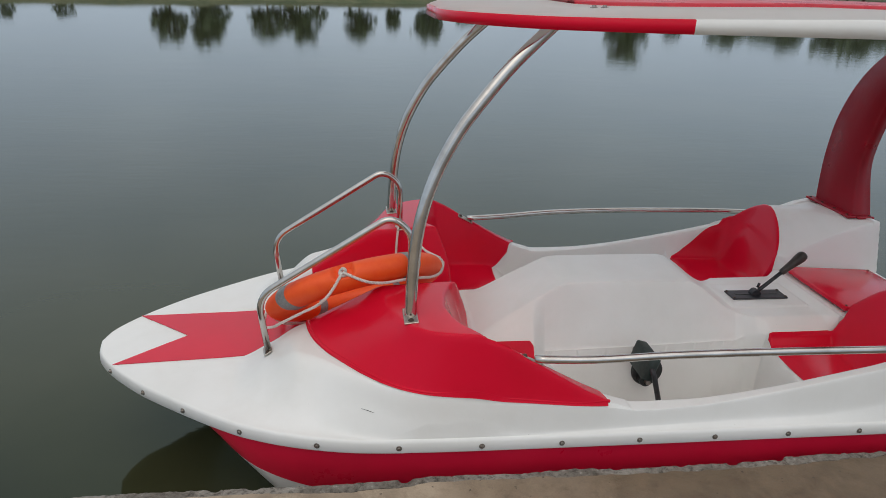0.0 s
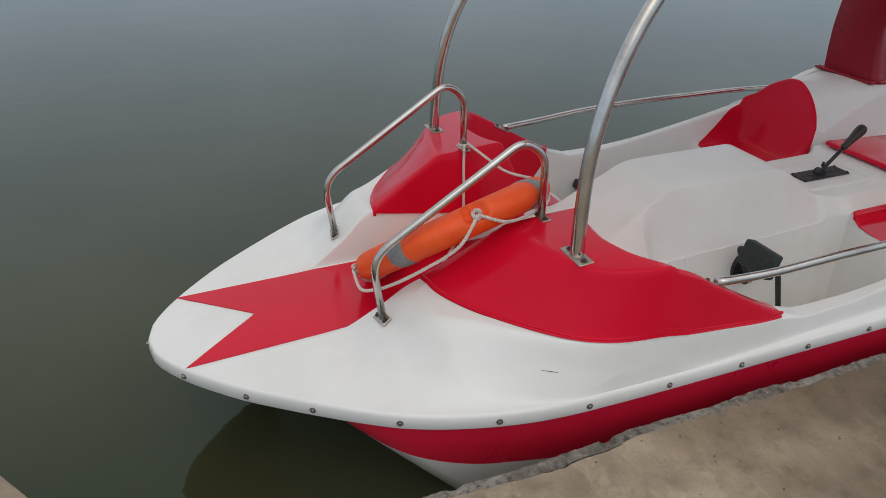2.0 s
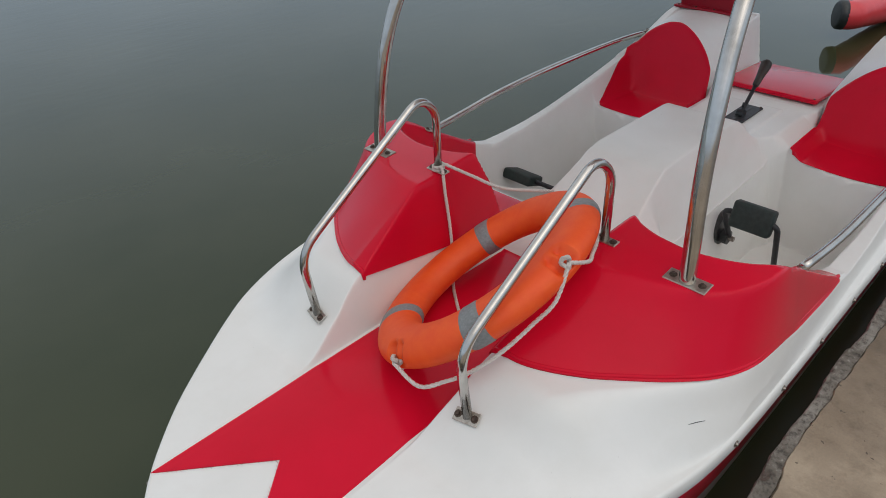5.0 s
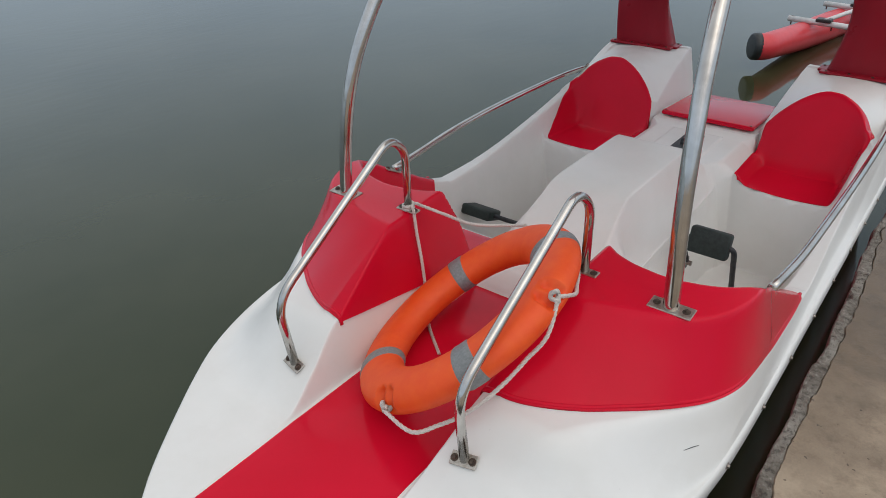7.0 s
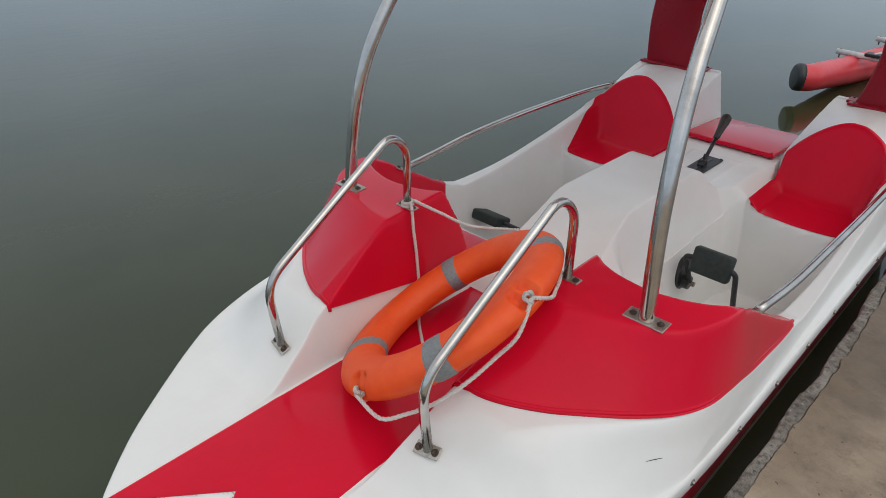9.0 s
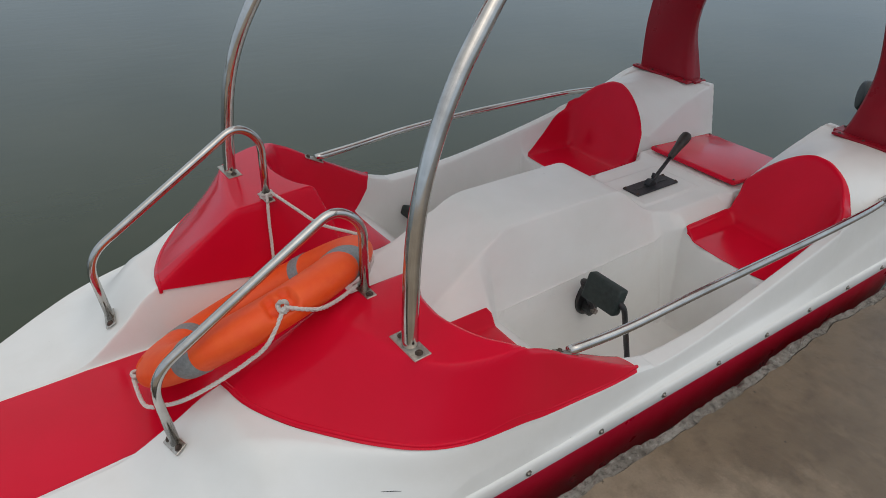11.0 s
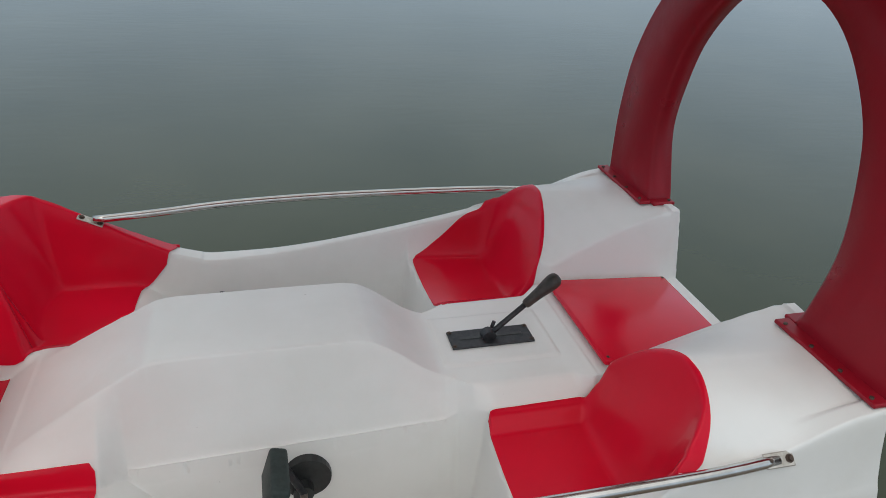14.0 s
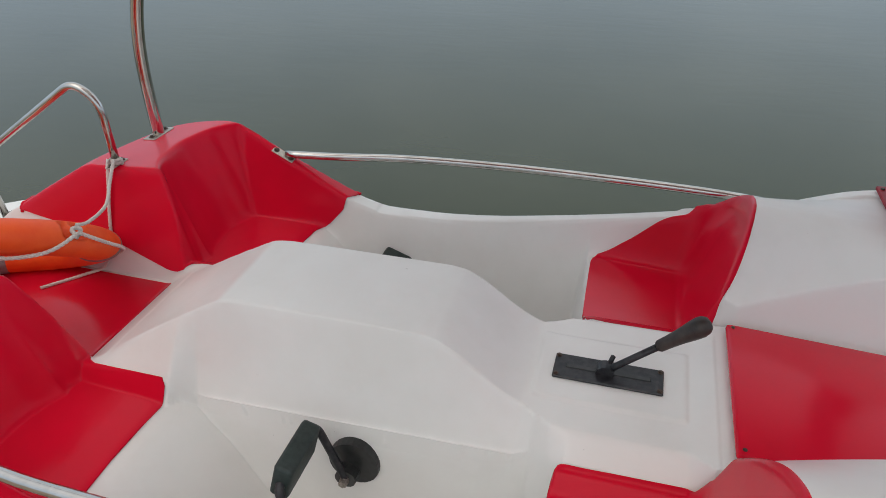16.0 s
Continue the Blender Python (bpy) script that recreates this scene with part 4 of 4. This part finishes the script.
def build_arch(boat):
    # hoop outline seen from the bow: outer and inner edge
    outer = spline([(0.709, 0, 0.775), (0.719, 0, 0.90), (0.721, 0, 1.03), (0.692, 0, 1.23), (0.595, 0, 1.43), (0.45, 0, 1.575), (0.25, 0, 1.665), (0.0, 0, 1.70)], 0.03)
    inner = spline([(0.392, 0, 0.775), (0.418, 0, 0.87), (0.438, 0, 1.04), (0.410, 0, 1.22), (0.368, 0, 1.34), (0.270, 0, 1.472), (0.155, 0, 1.553), (0.0, 0, 1.595)], 0.03)

    def resample(line, k):
        d = [0]
        for p, q in zip(line, line[1:]):
            d.append(d[-1] + (p - q).length)
        t = np.linspace(0, d[-1], k)
        return list(zip(np.interp(t, d, [p.x for p in line]), np.interp(t, d, [p.z for p in line])))

    o, i = resample(outer, 34), resample(inner, 34)
    o = o + [(-y, z) for y, z in o[-2::-1]]
    i = i + [(-y, z) for y, z in i[-2::-1]]
    v, f = [], []
    for (yo, zo), (yi, zi) in zip(o, i):
        ym, zm = yo * 0.36 + yi * 0.64, zo * 0.36 + zi * 0.64
        xf, xb = 2.316, 2.410
        # the inner side opens out towards the back
        f_back = 0.13 * sstep((zi - 0.80) / 0.25)
        yb, zb = yi + (yo - yi) * f_back, zi + (zo - zi) * f_back
        prof = [(xb, yo, zo), (xf + 0.012, yo, zo), (xf, yo + (yi - yo) * 0.04, zo + (zi - zo) * 0.04), (xf - 0.004, ym, zm), (xf, yi + (yo - yi) * 0.05, zi + (zo - zi) * 0.05), (xf + 0.012, yi, zi), (xb, yb, zb), (xb, yb + (yo - yb) * 0.04, zb + (zo - zb) * 0.04)]
        v += prof
    k, m = 8, len(o)
    for a in range(m - 1):
        for b in range(k):
            c = (b + 1) % k
            f.append((a * k + b, a * k + c, (a + 1) * k + c, (a + 1) * k + b))
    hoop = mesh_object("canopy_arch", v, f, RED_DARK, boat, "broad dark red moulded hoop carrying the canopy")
    for s in (-1, 1):
        zf = 0.778
        for at, size in (((2.297, s * 0.548, zf), (0.045, 0.352, 0.012)), ((2.3635, s * 0.376, zf), (0.0865, 0.042, 0.012))):
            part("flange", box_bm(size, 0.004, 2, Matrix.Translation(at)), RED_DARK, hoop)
        for y in (0.40, 0.50, 0.60, 0.70):
            bolt(hoop, (2.287, s * y, zf + 0.004), (0, 0, 1), 0.0068, "bolt", RUST)
        bolt(hoop, (2.390, s * 0.372, zf + 0.004), (0, 0, 1), 0.0068, "bolt", RUST)
    # canopy
    xs = np.concatenate([[0.10, 0.105, 0.115, 0.13, 0.15, 0.18, 0.22, 0.26], np.linspace(0.3, 2.5, 40), [2.58, 2.65, 2.70, 2.72]])
    half = smooth_interp(xs, [0.10, 0.105, 0.13, 0.20, 0.35, 0.6, 0.9, 1.3, 2.3, 2.6, 2.72], [0.14, 0.19, 0.28, 0.40, 0.53, 0.64, 0.70, 0.715, 0.715, 0.66, 0.50])

    def crown(x):
        return np.interp(x, [0.1, 0.4, 0.8, 1.3, 2.7], [1.711, 1.718, 1.732, 1.750, 1.760])

    def skirt(x):
        return np.interp(x, [0.1, 0.5, 0.9, 1.3], [0.036, 0.039, 0.044, 0.054])

    us = np.linspace(-1, 1, 31)
    v, f = [], []
    for x, h in zip(xs, half):
        zt = crown(x)
        for u in us:
            edge = min(1.0, (1 - abs(u)) * h / 0.10, (x - 0.10) / 0.15 + 0.2)
            v.append((x, u * h, zt + 0.022 * sstep(edge)))
    nu = len(us)
    for a in range(len(xs) - 1):
        for b in range(nu - 1):
            f.append((a * nu + b, (a + 1) * nu + b, (a + 1) * nu + b + 1, a * nu + b + 1))
    roof = mesh_object("canopy", v, f, CANOPY, boat, "flat white canopy roof with red trim")
    rim = [(x, -h) for x, h in zip(xs[::-1], half[::-1])] + list(zip(xs, half))

    def valance(name, pts, material, closed, label):
        vv, ff = [], []
        for x, y in pts:
            zt, sk = float(crown(x)) + 0.001, float(skirt(x))
            cx = min(max(x, 0.7), 2.2)
            d = Vector((x - cx, y)).normalized() * 0.006 if abs(y) > 0.01 else Vector((-0.006, 0))
            vv += [(x - d.x, y - d.y, zt), (x + d.x, y + d.y, zt - 0.003), (x + d.x, y + d.y, zt - sk), (x - d.x * 3, y - d.y * 3, zt - sk)]
        n = len(pts)
        for a in range(n - 1 + (1 if closed else 0)):
            c = (a + 1) % n
            for b in range(3):
                ff.append((a * 4 + b, c * 4 + b, c * 4 + b + 1, a * 4 + b + 1))
        mesh_object(name, vv, ff, material, roof, label)

    # split the edge band at the colour change
    cut = 0.775
    front = [p for p in rim if p[0] <= cut]
    near, far = [p for p in rim if p[0] >= cut and p[1] < 0], [p for p in rim if p[0] >= cut and p[1] > 0]
    hc = float(np.interp(cut, xs, half))
    valance("edge_band", [(cut, -hc)] + front + [(cut, hc)], RED, False, "red front edge of the canopy")
    valance("edge_band", near + [(cut, -hc)], WHITE, False, "white edge of the canopy")
    valance("edge_band", [(cut, hc)] + far, WHITE, False, "white edge of the canopy")
    lining = [(x, u * h * 0.985, float(crown(x)) - 0.030) for x, h in zip(xs, half) for u in (-1, 0, 1)]
    ff = [(a * 3 + b, a * 3 + b + 1, (a + 1) * 3 + b + 1, (a + 1) * 3 + b) for a in range(len(xs) - 1) for b in range(2)]
    mesh_object("lining", lining, ff, CANOPY, roof)
    # raised red panel on the roof
    pv, pf = [], []
    px = np.linspace(0.56, 2.45, 30)
    ph = smooth_interp(px, [0.56, 0.60, 0.7, 0.95, 2.1, 2.45], [0.22, 0.34, 0.39, 0.42, 0.42, 0.3])
    for x, h in zip(px, ph):
        for u, dz in ((-1, -0.02), (-1, 0.002), (-0.93, 0.008), (0, 0.010), (0.93, 0.008), (1, 0.002), (1, -0.02)):
            pv.append((x, u * h, float(crown(x)) + 0.026 + dz))
    for a in range(len(px) - 1):
        for b in range(6):
            pf.append((a * 7 + b, (a + 1) * 7 + b, (a + 1) * 7 + b + 1, a * 7 + b + 1))
    pf += [tuple(range(6, -1, -1)), tuple((len(px) - 1) * 7 + b for b in range(7))]
    mesh_object("roof_panel", pv, pf, ROOF_RED, roof, "raised red panel on the roof")
    for s in (-1, 1):
        for x, y in ((0.535, 0.50), (0.568, 0.50)):
            bolt(roof, (x, s * y, float(crown(x)) + 0.022), (0, 0, 1), 0.008)


def build_hatch(boat):
    pitch = math.atan2(0.022, 0.46)
    m = Matrix.Translation((2.112, 0, 0.558)) @ Matrix.Rotation(pitch, 4, "Y")
    bm = box_bm((0.455, 0.452, 0.022), 0.010, 3, m)
    hatch = part("hatch", bm, RED, boat, "flat glossy red hatch lid between the seats", True)
    for sx in (-1, 1):
        for sy in (-1, 1):
            bolt(hatch, m @ Vector((sx * 0.212, sy * 0.209, 0.011)), (0, 0, 1), 0.0034, "hatch_bolt", RUST)


def build_lever(boat):
    z = lambda x: float(deck_height(x, 0.0))
    pitch = math.atan2(z(1.48) - z(1.73), 0.25)
    m = Matrix.Translation((1.610, -0.010, z(1.610) + 0.004)) @ Matrix.Rotation(pitch, 4, "Y")
    plate = part("lever_plate", box_bm((0.260, 0.087, 0.008), 0.0025, 1, m), IRON, boat, "black steel lever plate with a slot")
    part("slot", box_bm((0.20, 0.012, 0.003), 0.001, 1, m @ Matrix.Translation((0, 0, 0.0045))), BLACK, plate)
    for sx in (-1, 1):
        for sy in (-1, 1):
            bolt(plate, m @ Vector((sx * 0.122, sy * 0.034, 0.004)), (0, 0, 1), 0.005, "plate_bolt", RUST)
    a, b = m @ Vector((-0.015, 0, 0.0)), Vector((1.796, -0.002, 0.722))
    d = (b - a).normalized()
    lever = tube_part("steering_lever", [a, a + d * 0.05, b - d * 0.09], 0.0085, IRON, boat, "black steering lever with a grip", 10)
    tube_part("grip", [b - d * q for q in (0.115, 0.110, 0.085, 0.055, 0.025, 0.005, -0.008, -0.016, -0.019)], lambda u: (0.011, 0.0145, 0.0155, 0.018, 0.0225, 0.0240, 0.0215, 0.0150, 0.006)[min(8, int(u * 8 + 0.5))], GRIP, lever, "worn dark brown rubber grip", 16)
    part("pivot", disc_bm(0.022, 0.03, 14, Matrix.Translation(a + d * 0.01) @ Matrix.Rotation(math.pi / 2, 4, "X")), IRON, lever)
    tube_part("latch", [a + d * 0.035 + Vector((-0.01, 0, 0.012)), a + d * 0.05 + Vector((-0.016, 0, 0.022))], 0.006, IRON, lever, "", 8)


def build_pedals(boat):
    for s, hub, ped in ((-1, Vector((1.031, -0.241, 0.311)), Vector((0.948, -0.378, 0.439))), (1, Vector((1.031, 0.241, 0.311)), Vector((0.83, 0.592, 0.325)))):
        rot = Matrix.Rotation(math.pi / 2, 4, "X")
        disc = part("crank_bearing", disc_bm(0.070, 0.030, 28, Matrix.Translation(hub) @ rot, 0.004), BLACK, boat, "round black crank bearing on the tunnel wall")
        part("hub", disc_bm(0.028, 0.05, 14, Matrix.Translation(hub + Vector((-0.012, s * 0.02, -0.026))) @ rot, 0.0), BLACK, disc)
        part("hub_nut", disc_bm(0.013, 0.03, 6, Matrix.Translation(hub + Vector((-0.012, s * 0.050, -0.026))) @ rot, 0.002), BOLT, disc)
        inn = Vector((ped.x, hub.y + s * 0.028, ped.z))
        out = Vector((ped.x, ped.y + s * 0.092, ped.z))
        foot = Vector((1.03, ped.y + s * 0.098, 0.170))
        crank = tube_part("crank", rounded([hub + Vector((-0.012, s * 0.030, -0.026)), hub + Vector((-0.012, s * 0.044, -0.020)), inn, out, foot], 0.03), 0.0105, IRON, boat, "bent black iron pedal crank", 10)
        ang = -1.3 if s < 0 else 0.35
        mp = Matrix.Translation(ped) @ Matrix.Rotation(ang, 4, "Y")
        part("pedal", box_bm((0.102, 0.152, 0.047), 0.010, 2, mp), RUBBER, crank, "dark green rubber pedal block", True)


def build_rim_bolts(boat):
    stations = [-1.102, -0.941, -0.775, -0.564, -0.308, -0.045] + [0.227 + 0.271 * k for k in range(9)]
    bolt(boat, (-1.206, 0.012, float(rim_top(-1.195)) - 0.028), (-1, 0, 0), 0.0065, "rim_bolt")
    for x in stations:
        e = 0.003
        ta = Vector((2 * e, float(rim_width(x + e) - rim_width(x - e)), 0)).normalized()
        for s in (-1, 1):
            n = Vector((-ta.y, ta.x * s, 0))
            at = Vector((x, float(rim_width(x)) * s, float(rim_top(x)) - 0.028)) + n * 0.011
            bolt(boat, at, n, 0.0065, "rim_bolt")


def build_boat():
    boat = thing("pedal_boat", "red and white fibreglass pedal boat moored at the quay", "boat")
    build_paint(boat)
    build_deck(boat)
    build_hull(boat)
    build_rails(boat)
    build_arch(boat)
    build_hatch(boat)
    build_lever(boat)
    build_pedals(boat)
    build_rim_bolts(boat)
    return boat


# ---------- lifebuoy and rope ----------
def build_lifebuoy():
    k1, k2 = Vector((-0.535, -0.063, 0.515)), Vector((-0.225, -0.365, 0.808))
    c = Vector((-0.177, -0.064, 0.622))
    n = Vector((-0.24, 0.546, 0.803)).normalized()
    e1 = k1 - c
    e1 = (e1 - n * e1.dot(n)).normalized()
    e2 = n.cross(e1)
    e2 = e2 if e2.dot(k2 - c) > 0 else -e2
    turn = 0.032
    e1, e2 = e1 * math.cos(turn) + e2 * math.sin(turn), e2 * math.cos(turn) - e1 * math.sin(turn)
    R, a, b = 0.294, 0.0695, 0.049

    def point(th, ph, grow=0.0):
        rad = e1 * math.cos(th) + e2 * math.sin(th)
        return c + rad * (R + (a + grow) * math.cos(ph)) + n * ((b + grow) * math.sin(ph))

    buoy = thing("lifebuoy", "orange foam lifebuoy with grey bands leaning in the bow", "lifebuoy")
    v, f, N, M = [], [], 320, 48
    for i in range(N):
        for j in range(M):
            th, ph = 2 * math.pi * i / N, 2 * math.pi * j / M
            p = point(th, ph)
            # pockets for the rope at the four ties
            for q in range(4):
                dth = (th - q * math.pi / 2 + math.pi) % (2 * math.pi) - math.pi
                dph = (ph - 0.45 + math.pi) % (2 * math.pi) - math.pi
                g = max(0.0, 1 - (dth / 0.105) ** 6 - (dph / 0.62) ** 6)
                bridge = 0.35 if abs(dth) < 0.022 else 1.0
                p = p - (p - (c + (e1 * math.cos(th) + e2 * math.sin(th)) * R)) * 0.40 * bridge * min(1, g * 4)
            v.append(p)
    for i in range(N):
        for j in range(M):
            f.append((i * M + j, ((i + 1) % N) * M + j, ((i + 1) % N) * M + (j + 1) % M, i * M + (j + 1) % M))
    mesh_object("ring", v, f, ORANGE, buoy)
    for q in range(4):
        mid = math.pi / 4 + q * math.pi / 2
        v, f = [], []
        for i in range(7):
            th = mid + (i / 6 - 0.5) * 0.19
            for j in range(M):
                v.append(point(th, 2 * math.pi * j / M, 0.0018 if 0 < i < 6 else -0.001))
        for i in range(6):
            for j in range(M):
                f.append((i * M + j, (i + 1) * M + j, (i + 1) * M + (j + 1) % M, i * M + (j + 1) % M))
        mesh_object("tape_band", v, f, BAND, buoy, "grey reflective tape band")
    # grab line round the outside, sagging between the ties
    for q in range(4):
        t0 = q * math.pi / 2
        pts = []
        for i in range(9):
            u = i / 8
            th = t0 + u * math.pi / 2
            sag = 4 * u * (1 - u)
            p = point(th, 0.14 - (1.45, 1.25, 0.35, 1.5)[q] * min(1.0, sag * 1.6), 0.006 + (0.004 if q < 2 else 0.0) * sag)
            p = p - Vector((0, 0, (0.014, 0.008, 0.004, 0.004)[q] * sag))
            if q == 0:
                # slack hanging clear of the ring over the bow
                away = (e1 * math.cos(th) + e2 * math.sin(th)) * 0.052 * math.sin(math.pi * u ** 0.6) * (1 - u)
                p = p + away - Vector((0, 0, 0.03 * sag * (1 - u)))
            lo = float(deck_height(p.x, p.y)) + 0.012
            if p.z < lo and q < 2:
                p.z = lo
            pts.append(p)
        rope_part("grab_line", spline(pts, 0.004), 0.0058, buoy, "white grab rope")
        kn = point(t0, 0.20, -0.002)
        w = (e1 * math.cos(t0 + 1.57) + e2 * math.sin(t0 + 1.57))
        loop = [kn + w * 0.011 * math.cos(x) + n * 0.013 * math.sin(x) + (kn - c).normalized() * 0.006 * math.sin(2 * x) for x in np.linspace(0, 6.0, 12)]
        rope_part("knot", spline(loop, 0.003), 0.0062, buoy)
    return point


def build_mooring_rope(point):
    rope = thing("rope", "white nylon rope tied to the bow rail and lifebuoy", "rope")
    r = on_deck(0.024, 0.312)
    top = point(math.pi, 0.55, 0.008)
    a = r + Vector((-0.01, -0.02, 0.03))
    hang = [a, r + Vector((-0.010, -0.030, 0.014)), Vector((0.008, 0.268, 0.690)), Vector((0.002, 0.246, 0.600)), Vector((-0.006, 0.226, 0.500)), Vector((-0.03, 0.200, 0.425)), Vector((-0.08, 0.15, 0.411)), Vector((-0.16, 0.05, 0.411))]
    rope_part("hanging_end", spline(hang, 0.004), 0.0055, rope)
    span = [a + Vector((0.02, 0, 0.0)), a + Vector((0.06, -0.08, -0.03)), a.lerp(top, 0.5) + Vector((0.03, 0, -0.045)), a.lerp(top, 0.85) + Vector((0.02, 0, -0.02)), top]
    rope_part("span", spline(span, 0.004), 0.0055, rope)
    for k in range(2):
        z = 0.006 + 0.010 * k
        coil = [r + Vector((0.0165 * math.cos(x), 0.0165 * math.sin(x), z + 0.0016 * x)) for x in np.linspace(0, 6.3, 14)]
        rope_part("coil", spline(coil, 0.004), 0.0055, rope)


# ---------- the float of the other boat ----------
def build_float():
    ob = thing("pontoon_float", "pinkish red plastic pontoon float with white cross pipes", "float boat")
    pts = [Vector(q) for q in ((5.06, 0.650, 0.190), (5.105, 0.590, 0.187), (5.23, 0.567, 0.178), (5.7, 0.510, 0.145), (6.2, 0.450, 0.118), (7.2, 0.290, 0.105), (9.3, -0.14, 0.105))]
    a = pts[0]
    line = spline(pts, 0.05)
    d = (pts[-1] - pts[-2]).normalized()
    side = Vector((-d.y, d.x, 0))
    tube_part("float_body", line, lambda u: 0.112 + 0.026 * min(1, u * 3), FLOAT_RED, ob, "", 24)
    e = (pts[0] - pts[1]).normalized()
    cap = [a + e * q for q in (0.034, 0.030, 0.018, 0.0, -0.028)]
    tube_part("end_cap", cap, lambda u: (0.085, 0.103, 0.113, 0.1165, 0.1175)[min(4, int(u * 4 + 0.5))], BLACK, ob, "black rubber end cap", 24)
    for mid in (Vector((5.95, 0.37, 0.270)), Vector((6.87, 0.26, 0.270))):
        bar = tube_part("cross_pipe", [mid + side * 0.27, mid - side * 1.1], 0.026, WHITE_PIPE, ob, "white painted cross pipe", 12)
        part("clamp", box_bm((0.10, 0.13, 0.03), 0.006, 1, Matrix.Translation(mid + Vector((-0.02, -0.06, 0.03)))), BLACK, bar)
        for q in (0.24, -0.14):
            w = mid + side * q
            tube_part("u_bolt", [w + Vector((0, 0, 0.03)), w - Vector((0, 0, 0.055))], 0.006, RUST, bar, "", 6)
    m = Vector((5.91, 0.30, 0.300))
    tube_part("frame_pipe", [m, m + d * 1.15 + Vector((0, 0, 0.01))], 0.020, WHITE_PIPE, ob, "", 10)


build_water()
build_quay()
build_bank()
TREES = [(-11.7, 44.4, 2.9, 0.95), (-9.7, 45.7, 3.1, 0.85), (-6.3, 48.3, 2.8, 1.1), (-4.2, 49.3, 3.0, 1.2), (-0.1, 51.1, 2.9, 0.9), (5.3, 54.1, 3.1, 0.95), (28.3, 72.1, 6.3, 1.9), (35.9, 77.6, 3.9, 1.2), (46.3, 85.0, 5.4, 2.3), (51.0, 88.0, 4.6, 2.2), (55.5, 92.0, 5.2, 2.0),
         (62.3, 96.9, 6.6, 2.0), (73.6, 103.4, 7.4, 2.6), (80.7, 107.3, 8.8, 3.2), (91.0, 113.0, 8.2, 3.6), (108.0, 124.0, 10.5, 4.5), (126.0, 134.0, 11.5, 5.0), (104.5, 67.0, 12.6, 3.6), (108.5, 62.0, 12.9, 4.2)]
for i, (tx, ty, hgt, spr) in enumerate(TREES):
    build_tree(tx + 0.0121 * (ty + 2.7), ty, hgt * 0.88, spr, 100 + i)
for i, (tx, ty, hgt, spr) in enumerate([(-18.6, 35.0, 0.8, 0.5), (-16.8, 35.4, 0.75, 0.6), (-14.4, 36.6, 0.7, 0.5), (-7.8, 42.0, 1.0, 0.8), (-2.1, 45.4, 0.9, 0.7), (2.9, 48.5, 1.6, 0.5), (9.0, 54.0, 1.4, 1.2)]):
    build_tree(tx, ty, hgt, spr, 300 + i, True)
build_float()
build_boat()
build_mooring_rope(build_lifebuoy())
